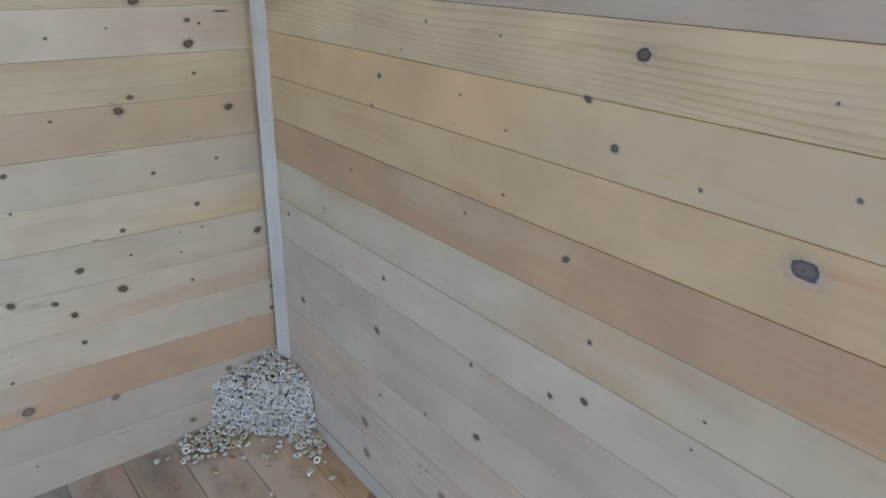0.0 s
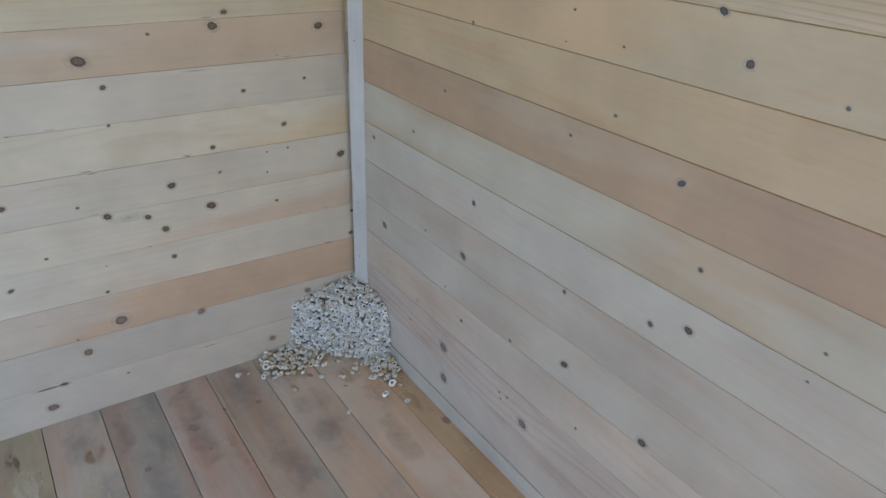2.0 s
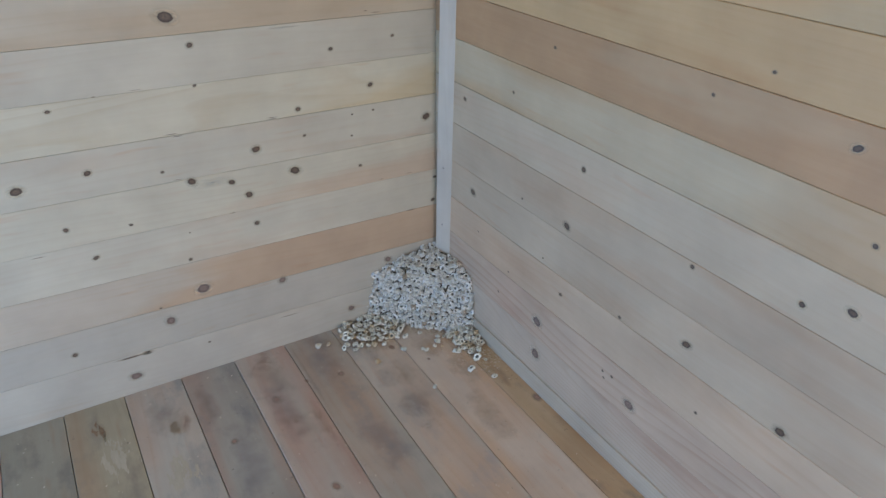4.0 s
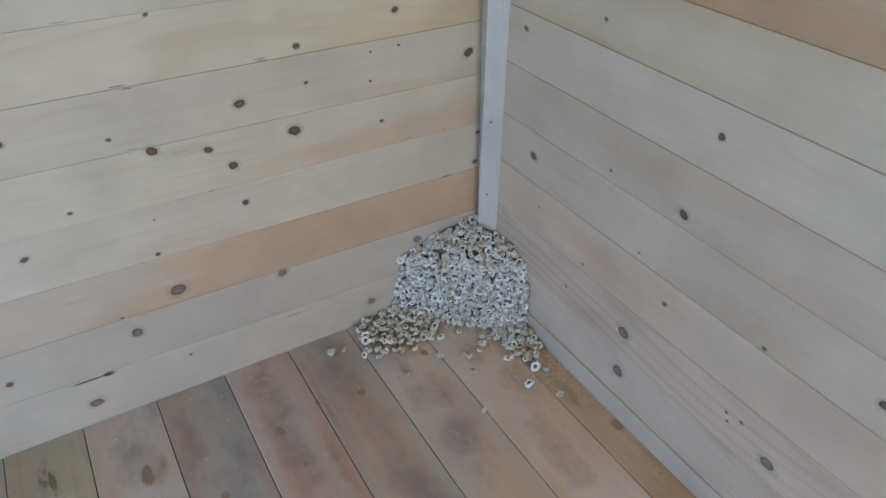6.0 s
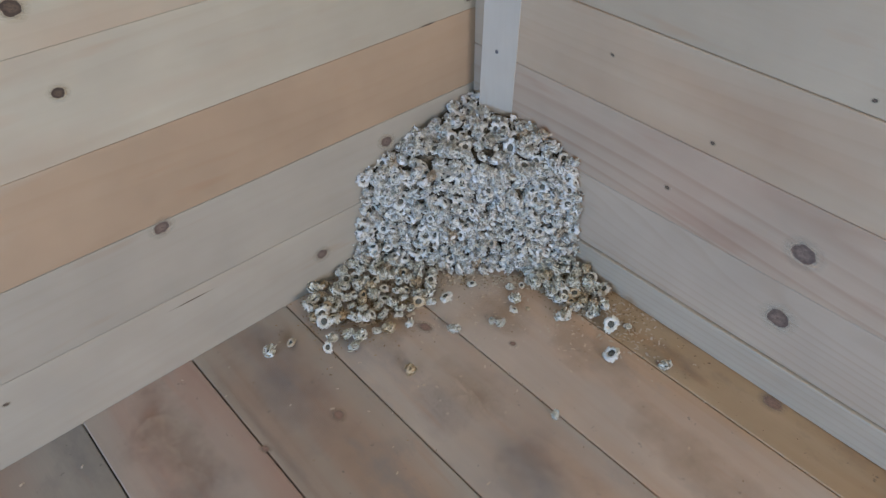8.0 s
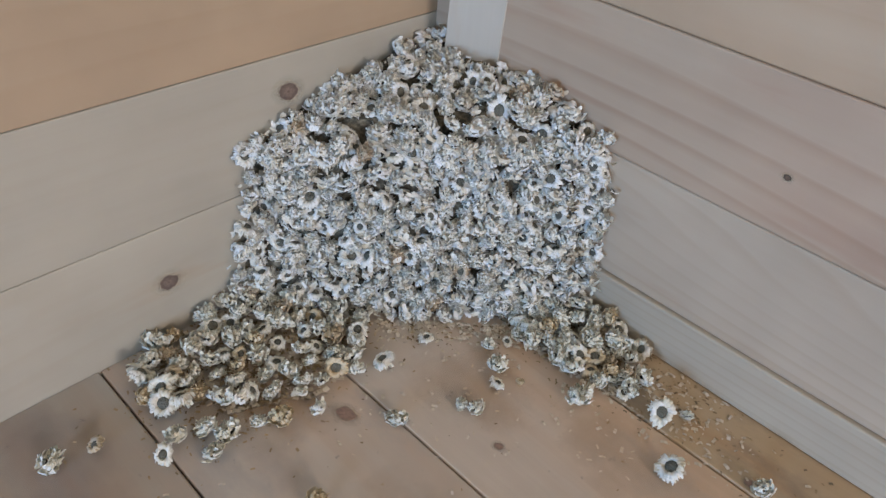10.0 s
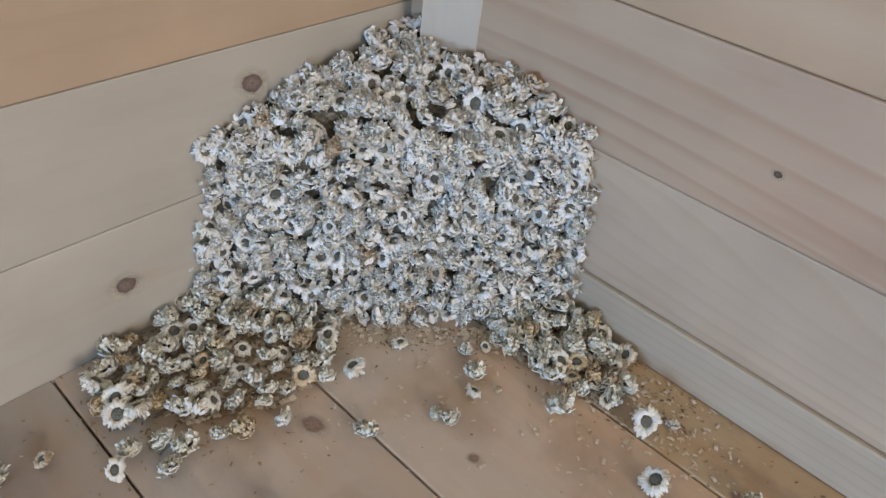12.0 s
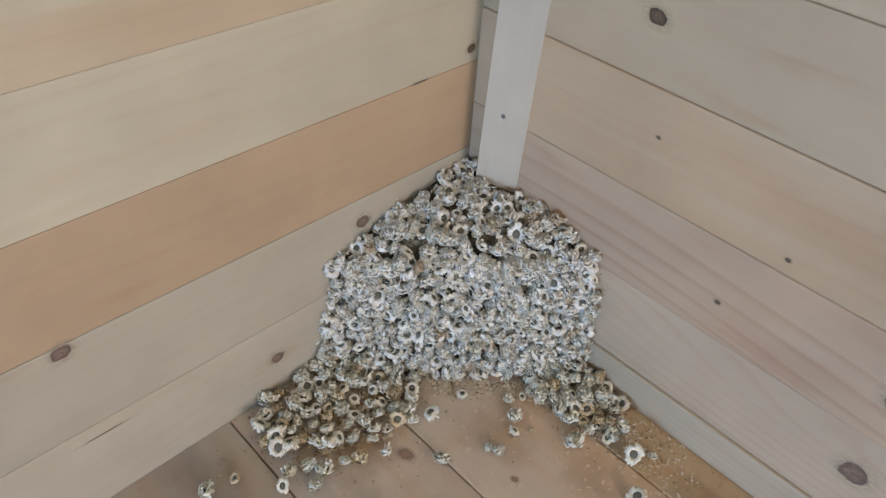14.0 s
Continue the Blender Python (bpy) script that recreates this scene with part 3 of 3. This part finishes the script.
def flower_mesh(name, seed, radius, with_petals=True, with_calyx=True):
    """A dried everlasting: three whorls of papery, frilled, curled petals, a domed calyx beneath, base at z 0."""
    r = random.Random(seed)
    verts, faces, slots = [], [], []
    # profiles from the foot of a petal to its curled tip, as (distance, height) in radii
    whorls = ((9, ((0.42, 0.16), (0.58, -0.06), (0.80, -0.05), (0.96, 0.06), (1.00, 0.24)), (0.36, 0.62, 0.80, 0.82, 0.60)),
              (8, ((0.38, 0.22), (0.62, 0.22), (0.84, 0.32), (0.90, 0.48), (0.76, 0.58)), (0.40, 0.60, 0.74, 0.70, 0.44)),
              (6, ((0.18, 0.40), (0.40, 0.42), (0.62, 0.50), (0.58, 0.64), (0.38, 0.68)), (0.40, 0.66, 0.84, 0.80, 0.52)),
              (4, ((0.00, 0.50), (0.16, 0.58), (0.34, 0.64), (0.26, 0.74), (0.06, 0.74)), (0.36, 0.54, 0.64, 0.60, 0.42)))
    squash = (r.uniform(0.8, 1.05), r.uniform(0.95, 1.2))
    sides = (-1, -0.71, -0.43, -0.14, 0.14, 0.43, 0.71, 1)
    if with_petals:
        for count, profile, widths in whorls:
            skew = r.uniform(0, 1)
            for k in range(count):
                if r.random() < 0.07:
                    continue
                a = math.tau * (k + skew + r.uniform(-0.25, 0.25)) / count
                reach, lift, twist = r.uniform(0.72, 1.14), r.uniform(0.78, 1.24), r.uniform(-0.18, 0.18)
                phase, waves, frill = r.uniform(0, math.tau), r.uniform(1.6, 3.6), r.uniform(0.09, 0.17)
                start, last = len(verts), len(profile) - 1
                for j, (d, h) in enumerate(profile):
                    w = widths[j] * r.uniform(0.85, 1.15)
                    ruffle = frill * (0.2, 0.4, 0.8, 1.1, 1.2)[j]
                    for s in sides:
                        wave = math.sin(waves * math.pi * s + phase + 0.5 * j)
                        d2 = d * (reach if j else 1) + ruffle * 0.8 * math.cos(waves * math.pi * s + phase) + r.uniform(-0.03, 0.03)
                        h2 = h * lift + ruffle * wave + s * twist * j * 0.4 + 0.10 * s * s * (j / last) + r.uniform(-0.03, 0.03)
                        across = s * w * 0.5
                        verts.append((squash[0] * radius * (d2 * math.cos(a) - across * math.sin(a)), squash[1] * radius * (d2 * math.sin(a) + across * math.cos(a)), radius * h2))
                n = len(sides)
                for j in range(last):
                    for i in range(n - 1):
                        q = start + n * j + i
                        faces.append([q, q + 1, q + n + 1, q + n])
                        slots.append(0)
    if with_calyx:
        round_, start = 14, len(verts)
        for d, h in ((0.48, 0.24), (0.41, 0.15), (0.34, 0.02), (0.18, -0.03)):
            for k in range(round_):
                a, q = math.tau * k / round_, r.uniform(0.94, 1.06) * (1.06 if k % 2 and d > 0.4 else 0.97)
                verts.append((radius * d * q * math.cos(a), radius * d * q * math.sin(a), radius * (h + r.uniform(-0.015, 0.015))))
        for j in range(3):
            for k in range(round_):
                n = (k + 1) % round_
                faces.append([start + j * round_ + k, start + (j + 1) * round_ + k, start + (j + 1) * round_ + n, start + j * round_ + n])
        faces.append([start + 3 * round_ + k for k in range(round_)][::-1])
        slots += [1 if with_petals else 0] * (3 * round_ + 1)
    mats = ([PETAL, BUTTON] if with_calyx else [PETAL]) if with_petals else [BUTTON]
    return mesh_of(name, verts, faces, mats, slots, smooth=True)


HEADS = [flower_mesh("flower_head", 100 + k, 0.0106) for k in range(14)]


def tumble(p, tilt, size, flip_share=0.5, axis=(0, 0, 1)):
    """A pose at p: turned, tipped by up to tilt degrees from axis, upside down at times."""
    stand = Vector(axis).to_track_quat("Z", "Y").to_matrix().to_4x4()
    spin = Matrix.Rotation(rng.uniform(0, math.tau), 4, "Z")
    tip = Matrix.Rotation(radians(rng.uniform(0.15, 1) * tilt), 4, Vector((rng.uniform(-1, 1), rng.uniform(-1, 1), 0.01)).normalized())
    over = Matrix.Rotation(math.pi, 4, "X") if rng.random() < flip_share else Matrix.Identity(4)
    s = size * rng.uniform(0.74, 1.2)
    return Matrix.Translation(p) @ stand @ tip @ over @ spin @ Matrix.Diagonal((s, s, s * rng.uniform(0.8, 1.1), 1))


LEFT_FOOT, RIGHT_FOOT, LIP = 0.262, 0.25, 0.175


def heap_top(u, s):
    """Height of the top; s runs from the corner (0) to the lip (1), u from the north wall to the east wall."""
    return 0.219 - s * (0.016 + 0.029 * (1 - u)) - 0.014 * max(0.0, s - 0.8) / 0.2


def heap_front(u, z, inset=0.0):
    """A place on the steep front."""
    z = max(z, 0.0)
    s = 1.0 - (0.13 - 0.015 * u) * (z / LIP) ** 0.7 + (0.075 - 0.03 * z / LIP) * math.sin(math.pi * u) + 0.012 * math.sin(9 * u + 40 * z)
    return Vector((-(LEFT_FOOT * s - inset * 1.4) * (1 - u), -(RIGHT_FOOT * s - inset * 1.4) * u, z))


def heap_place(u, s, drop):
    edge = heap_front(u, LIP)
    return Vector((edge.x * s, edge.y * s, heap_top(u, s) - drop))


heap = tagged(new("flower_heap"), "large heap of cream dried flower heads packed in the corner", "dried flowers")
heap.location = (0, 0, 0)
# inner body of the heap; its dark colour stands in for shade between heads
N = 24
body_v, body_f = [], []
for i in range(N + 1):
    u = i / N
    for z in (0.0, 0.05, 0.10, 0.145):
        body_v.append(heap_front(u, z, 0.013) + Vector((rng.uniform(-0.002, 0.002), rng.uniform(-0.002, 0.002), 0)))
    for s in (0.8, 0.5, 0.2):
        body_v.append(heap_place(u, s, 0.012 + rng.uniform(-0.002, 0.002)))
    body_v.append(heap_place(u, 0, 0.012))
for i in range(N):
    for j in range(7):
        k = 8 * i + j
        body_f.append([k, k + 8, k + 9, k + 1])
part("heap_core", mesh_of("heap_core", body_v, body_f, [GAP_SHADE]), heap, Matrix.Identity(4))


def scatter(make, tries, apart):
    """Places from make() that keep a distance from one another."""
    cells, kept = {}, []
    for _ in range(tries):
        p = make()
        if p is None:
            continue
        c = tuple(int(math.floor(v / apart)) for v in p)
        near = [q for dx in (-1, 0, 1) for dy in (-1, 0, 1) for dz in (-1, 0, 1) for q in cells.get((c[0] + dx, c[1] + dy, c[2] + dz), ())]
        if all((p - q).length >= apart for q in near):
            cells.setdefault(c, []).append(p)
            kept.append(p)
    return kept


def off_wall(p):
    p = Vector((min(p.x, -0.008), min(p.y, -0.008), p.z))
    return None if p.x > -0.023 and -0.090 < p.y < -0.024 else p


def on_front(inset=0.004):
    u = rng.random()
    return off_wall(heap_front(u, rng.uniform(0.005, min(LIP, heap_top(u, 1.0))), inset))


def on_top():
    return off_wall(heap_place(rng.random(), math.sqrt(rng.random()), 0.009 + rng.uniform(-0.004, 0.004)))


poses = [tumble(p, 62, 0.84, 0.24, (-0.3, -0.3, 0.9)) for p in scatter(on_front, 9000, 0.0126)]
poses += [tumble(p, 55, 0.94, 0.36, (-0.3, -0.3, 0.9)) for p in scatter(on_top, 9000, 0.0128)]
poses += [tumble(p, 70, 0.78, 0.3, (-0.45, -0.45, 0.75)) for p in scatter(lambda: on_front(0.013), 5000, 0.0135)]
rng.shuffle(poses)
for m in poses[:300]:
    part("flower_head", rng.choice(HEADS), heap, m)


def joined(meshes_and_poses, name):
    verts, faces, slots = [], [], []
    for me, m in meshes_and_poses:
        k = len(verts)
        verts += [m @ v.co for v in me.vertices]
        faces += [[k + i for i in f.vertices] for f in me.polygons]
        slots += [f.material_index for f in me.polygons]
    return mesh_of(name, verts, faces, [PETAL, BUTTON], slots, smooth=True)


packed = part("packed_bloom", joined([(rng.choice(HEADS), m) for m in poses[300:]], "packed_bloom"), heap, Matrix.Identity(4))
tagged(packed, kind="stuff")

# single curled petals packed over the front and the top
scrap_v, scrap_f = [], []


def scrap(p, size, lean):
    """A ragged petal with a bend and a curled edge."""
    m = Matrix.Translation(p) @ Matrix.Rotation(radians(rng.uniform(-lean, lean)), 4, Vector((rng.uniform(-1, 1), rng.uniform(-1, 1), 0.01)).normalized()) @ Matrix.Rotation(rng.uniform(0, math.tau), 4, "Z")
    k, wide = len(scrap_v), size * rng.uniform(0.35, 0.75)
    for along, lift in ((-1, 0.25), (-0.35, 0.0), (0.35, 0.05), (1, 0.35)):
        w = wide * rng.uniform(0.6, 1.1) * (0.7 if abs(along) == 1 else 1.0)
        for side in (-1, 0, 1):
            scrap_v.append(m @ Vector((size * (along + rng.uniform(-0.15, 0.15)), side * w, size * (lift * rng.uniform(0.2, 1.4) + 0.3 * side * side * rng.uniform(-0.3, 1.0)))))
    for i in range(3):
        for j in range(2):
            scrap_f.append([k + 3 * i + j, k + 3 * i + j + 1, k + 3 * i + j + 4, k + 3 * i + j + 3])


for _ in range(700):
    u, z = rng.random(), LIP * rng.random() ** 1.25
    p = off_wall(heap_front(u, min(z, heap_top(u, 1.0)) + 0.003, rng.uniform(-0.006, 0.003)))
    if p:
        scrap(p, rng.uniform(0.0022, 0.0048), 60)
for _ in range(40):
    p = off_wall(heap_place(rng.random(), math.sqrt(rng.random()), rng.uniform(-0.001, 0.008)))
    if p:
        scrap(p, rng.uniform(0.002, 0.0048), 70)
tagged(part("packed_petal", mesh_of("packed_petal", scrap_v, scrap_f, [PETAL], smooth=True), heap, Matrix.Identity(4)), kind="stuff")

# ---- loose flower heads ----
LOOSE = []
for k in range(9):
    petals = tagged(new("dried_flower", flower_mesh("petals", 300 + k, 0.0112, True, False)), "single cream dried flower head lying on the plank floor", "dried flower", "loose dried flower heads")
    part("calyx", flower_mesh("calyx", 300 + k, 0.0112, False, True), petals, Matrix.Identity(4), "grey-green calyx")
    petals.data.materials[0] = PETAL_AGED
    if k == 4:
        petals.data.materials[0] = PETAL_RUST
        tagged(petals, "single rust-brown dried flower head lying on the plank floor")
    LOOSE.append(petals)


def inside(x, y, poly):
    hit = False
    for (x0, y0), (x1, y1) in zip(poly, poly[1:] + poly[:1]):
        if (y0 > y) != (y1 > y) and x < (x1 - x0) * (y - y0) / (y1 - y0) + x0:
            hit = not hit
    return hit


SPILL_WEST = [(-0.235, -0.009), (-0.333, -0.009), (-0.358, -0.034), (-0.371, -0.055), (-0.363, -0.083), (-0.34, -0.083), (-0.324, -0.112), (-0.302, -0.122), (-0.269, -0.140), (-0.236, -0.142), (-0.20, -0.128), (-0.175, -0.11)]
SPILL_EAST = [(-0.009, -0.23), (-0.009, -0.29), (-0.018, -0.305), (-0.039, -0.321), (-0.067, -0.318), (-0.075, -0.298), (-0.082, -0.275), (-0.084, -0.245), (-0.088, -0.208), (-0.06, -0.188)]


def in_spill(poly, high, far):
    x0, x1 = min(p[0] for p in poly), max(p[0] for p in poly)
    y0, y1 = min(p[1] for p in poly), max(p[1] for p in poly)

    def make():
        x, y = rng.uniform(x0, x1), rng.uniform(y0, y1)
        if not inside(x, y, poly):
            return None
        deep = max(0.0, 1 - (-x / LEFT_FOOT - y / RIGHT_FOOT - 1.0) / far)
        return Vector((x, y, 0.003 + rng.random() * high * deep))
    return make


spill = scatter(in_spill(SPILL_WEST, 0.013, 0.42), 6000, 0.0136) + scatter(in_spill(SPILL_EAST, 0.018, 0.36), 5000, 0.0130)
spots = [(m, 0) for m in [tumble(p + Vector((0, 0, 0.004)), 50, 0.82, 0.3) for p in spill]]
SINGLES = [
    (-0.448, -0.064, 0.0095), (-0.418, -0.073, 0.0078), (-0.369, -0.105, 0.0098), (-0.386, -0.118, 0.0072), (-0.356, -0.138, 0.0118), (-0.348, -0.113, 0.0085),
    (-0.336, -0.129, 0.0098), (-0.314, -0.134, 0.0095), (-0.298, -0.145, 0.0105), (-0.272, -0.159, 0.0075), (-0.223, -0.147, 0.0098), (-0.200, -0.153, 0.0092),
    (-0.231, -0.207, 0.0092), (-0.180, -0.231, 0.0066), (-0.174, -0.243, 0.0075), (-0.125, -0.223, 0.0092), (-0.141, -0.237, 0.0072), (-0.123, -0.248, 0.0055),
    (-0.097, -0.210, 0.0064), (-0.112, -0.201, 0.0078), (-0.150, -0.158, 0.0075), (-0.099, -0.295, 0.0120), (-0.067, -0.354, 0.0105), (-0.045, -0.369, 0.0068),
    (-0.107, -0.386, 0.0128), (-0.068, -0.318, 0.0085), (-0.325, -0.220, 0.0105), (-0.233, -0.400, 0.0084), (-0.066, -0.446, 0.0098),
]
spots += [(tumble(Vector((x, y, 0.006)), 40, r / 0.012, 0.28), 1) for x, y, r in SINGLES]
used = set()
for i, (m, single) in enumerate(spots):
    k = i % len(LOOSE)
    # rest on the planks: lift or lower to the lowest vertex
    low = min((m @ v.co).z for v in LOOSE[k].data.vertices)
    if low < 0.0005 or single:
        m = Matrix.Translation((0, 0, 0.0005 - low)) @ m
    if k in used:
        copy = copy_thing(LOOSE[k], Matrix.Identity(4))
        copy.matrix_basis = m
    else:
        used.add(k)
        LOOSE[k].matrix_basis = m

# ---- crumbs of petals on the planks ----
crumb_v, crumb_f = [], []


def crumb(x, y, size, up=0.0):
    a, k = rng.uniform(0, math.tau), len(crumb_v)
    wide = size * rng.uniform(0.3, 0.6)
    for along, lift in ((-1, 0.12), (0, 0.35), (1, 0.1)):
        for side in (-1, 1):
            crumb_v.append((x + size * along * math.cos(a) - wide * side * math.sin(a), y + size * along * math.sin(a) + wide * side * math.cos(a), 0.0006 + up + size * lift * rng.uniform(0.4, 1.2)))
    crumb_f.extend([[k, k + 1, k + 3, k + 2], [k + 2, k + 3, k + 5, k + 4]])


for _ in range(520):
    u, d = rng.random(), abs(rng.gauss(0, 0.012))
    p = heap_front(u, 0.0)
    crumb(p.x - d * 0.7, p.y - d * 0.7, rng.uniform(0.0014, 0.0036))
for _ in range(170):
    d = abs(rng.gauss(0, 0.11))
    u = rng.random()
    p = heap_front(u, 0.0)
    crumb(p.x - d * 0.7, p.y - d * 0.7, rng.uniform(0.001, 0.0028))
for _ in range(280):
    crumb(-abs(rng.gauss(0.045, 0.022)) - 0.004, -rng.triangular(0.25, 0.46, 0.31), rng.choice((0.0009, 0.0012, 0.0018, 0.003)))
for _ in range(150):
    crumb(-rng.uniform(0.02, 1.3), -rng.uniform(0.02, 1.0), rng.uniform(0.0012, 0.003))
for poly, count in ((SPILL_WEST, 420), (SPILL_EAST, 260)):
    place = in_spill(poly, 0.012, 0.4)
    for p in filter(None, (place() for _ in range(count * 2))):
        crumb(p.x, p.y, rng.uniform(0.002, 0.0045), p.z - 0.003)
crumbs_pale = len(crumb_f)
for poly, count in ((SPILL_WEST, 150), (SPILL_EAST, 90)):
    place = in_spill(poly, 0.009, 0.4)
    for p in filter(None, (place() for _ in range(count * 2))):
        crumb(p.x, p.y, rng.uniform(0.0018, 0.004), p.z - 0.003)
for _ in range(350):
    u, d = rng.random(), abs(rng.gauss(0, 0.02))
    p = heap_front(u, 0.0)
    crumb(min(p.x - d * 0.7, -0.003), min(p.y - d * 0.7, -0.003), rng.uniform(0.0008, 0.002))
for _ in range(600):
    crumb(-abs(rng.gauss(0.03, 0.025)) - 0.004, -0.23 - abs(rng.gauss(0, 0.09)), rng.uniform(0.0005, 0.0019))
for _ in range(800):
    crumb(rng.gauss(-0.29, 0.045), min(-0.004, rng.gauss(-0.07, 0.04)), rng.uniform(0.0008, 0.002))
for _ in range(260):
    crumb(-rng.uniform(0.02, 0.9), -rng.uniform(0.05, 0.9), rng.uniform(0.0005, 0.0012))
chaff_faces = crumb_f[crumbs_pale:]
del crumb_f[crumbs_pale:]
tagged(new("flower_chaff", mesh_of("flower_chaff", crumb_v, chaff_faces, [RUST])), "rust-brown flower chaff and dust on the planks", "chaff", kind="stuff")
tagged(new("petal_crumbs", mesh_of("petal_crumbs", crumb_v, crumb_f, [PETAL])), "scattered cream petal crumbs on the plank floor", "petal crumbs", kind="stuff")

# ---- corner strip: a slanted cover strip, leaning a little out of the corner ----
LEAN_OUT = 0.034
section = [(0.0005, -0.0745), (0.0005, -0.032), (-0.0125, -0.0245), (-0.0185, -0.0235), (-0.0205, -0.0255), (-0.0015, -0.0742)]
tall = TOP - 0.005
n = len(section)
verts = [(x, y - LEAN_OUT * z, z) for z in (0.002, tall) for x, y in section]
faces = [[k, (k + 1) % n, (k + 1) % n + n, k + n] for k in range(n)] + [list(range(n))[::-1], list(range(n, 2 * n))]
turn = Matrix.Rotation(radians(-90), 4, "Y")
strip = tagged(new("corner_trim", mesh_of("corner_trim", [turn @ Vector(v) for v in verts], faces, [STRIP])), "pale planed pine strip covering the wall corner", "trim", kind="structure")
strip.matrix_basis = turn.inverted()
nail = mesh_of("nail_head", [(0, 0, 0.0006)] + [(x, y, 0.0003) for x, y, z in ring[::2]], [[0, 1 + k, 1 + (k + 1) % 10] for k in range(10)], [STEEL])
slant = Vector((-0.016, 0.0517, 0)).normalized()
for z in (0.30, 0.49, 0.98, 1.23):
    out = Vector((-slant.y, slant.x, 0))
    m = frame_of((0, 0, 1), slant, out, (-0.0125 + out.x * 0.0006, -0.0474 - LEAN_OUT * z + out.y * 0.0006, z))
    part("nail_head", nail, strip, turn @ m @ Matrix.Diagonal((0.003, 0.0026, 1, 1)))

# ---- boards of walls and floor ----
# small tears where the plane caught the edges of the boards
TEARS = [((rng.uniform(-1.3, -0.08), 0, rng.choice(NORTH_SEAMS[4:13]) + rng.choice((-1, 1)) * rng.uniform(0.0015, 0.005)), rng.uniform(0.003, 0.013), rng.uniform(0.0004, 0.0008)) for _ in range(30)]
lean = Matrix.Translation((-0.78, 0, 0)) @ Matrix.Rotation(radians(0.9), 4, "Y") @ Matrix.Translation((WEST + 0.78, 0, 0))
boarded(wall_north, lean @ frame_of((1, 0, 0), (0, 0, 1), (0, -1, 0), (0, 0, 0)), NORTH_SEAMS, -WEST, NORTH_MATS,
        [((x, 0, z), r) for x, z, r in NORTH_KNOTS_LOW + NORTH_KNOTS_HIGH], 0.0003, 0.014, 0.0010, (KNOTDARK, KNOTRED),
        cracks=[((-0.945, 0, 0.118), 0.03, 0.0022), ((-0.905, 0, 0.118), 0.012, 0.005), ((-0.505, 0, 0.10), 0.022, 0.0008), ((-0.075, 0, 1.268), 0.02, 0.003), ((-0.09, 0, 0.345), 0.012, 0.0012)] + TEARS,
        stains=[((-0.66, 0, 0.567), "pale", 0.075, 0.03), ((-0.43, 0, 0.93), "pale", 0.06, 0.03)])
boarded(wall_east, frame_of((0, -1, 0), (0, 0, 1), (-1, 0, 0), (0, 0, 0)), EAST_SEAMS, -SOUTH, EAST_MATS,
        [((0, y, z), r) for y, z, r in EAST_KNOTS_LOW + EAST_KNOTS_HIGH], 0.0005, 0.014, 0.0018, (KNOTDARK, KNOTRED))
FLOOR_STAINS = [
    ((-0.609, -0.045, 0), "russet", 0.07, 0.05), ((-0.618, -0.14, 0), "russet", 0.09, 0.05), ((-0.556, -0.36, 0), "russet", 0.12, 0.05), ((-0.873, -0.19, 0), "russet", 0.07, 0.04),
    ((-0.315, -0.445, 0), "grey", 0.09, 0.05), ((-0.12, -0.35, 0), "brown", 0.10, 0.05), ((-0.16, -0.56, 0), "brown", 0.14, 0.05), ((-0.29, -0.30, 0), "brown", 0.10, 0.05),
    # grey blotches near the north wall darken the boards there
    ((-0.46, -0.12, 0), "grey", 0.20, 0.07), ((-0.52, -0.16, 0), "grey", 0.16, 0.06), ((-0.62, -0.25, 0), "grey", 0.2, 0.07), ((-0.80, -0.15, 0), "red", 0.12, 0.06),
    ((-0.68, -0.62, 0), "scar", 0.03, 0.012), ((-1.06, -0.42, 0), "worn", 0.09, 0.05),
    ((-0.30, -0.42, 0), "grey", 0.15, 0.07), ((-0.33, -0.29, 0), "grey", 0.07, 0.05), ((-0.62, -0.10, 0), "red", 0.09, 0.06),
    ((-0.60, -0.34, 0), "red", 0.14, 0.06), ((-0.92, -0.13, 0), "red", 0.11, 0.06),
    ((-0.30, -0.12, 0), "brown", 0.10, 0.07), ((-0.45, -0.50, 0), "grey", 0.14, 0.06),
    ((-0.76, -0.40, 0), "grey", 0.20, 0.06), ((-1.045, -0.22, 0), "worn", 0.14, 0.07), ((-0.915, -0.36, 0), "worn", 0.11, 0.065), ((-0.895, -0.20, 0), "scar", 0.05, 0.03), ((-1.065, -0.10, 0), "scar", 0.06, 0.03), ((-0.15, -0.22, 0), "brown", 0.09, 0.06),
]
boarded(floor, frame_of((0, 1, 0), (-1, 0, 0), (0, 0, 1), (0, SOUTH, 0)), FLOOR_SEAMS, -SOUTH - 0.001, FLOOR_MATS,
        [((x, y, 0), r) for x, y, r in FLOOR_KNOTS], 0.0016, 0.022, 0.0014, (KNOTFLOOR, KNOTFLOOR), "floorboard", FLOOR_STAINS)
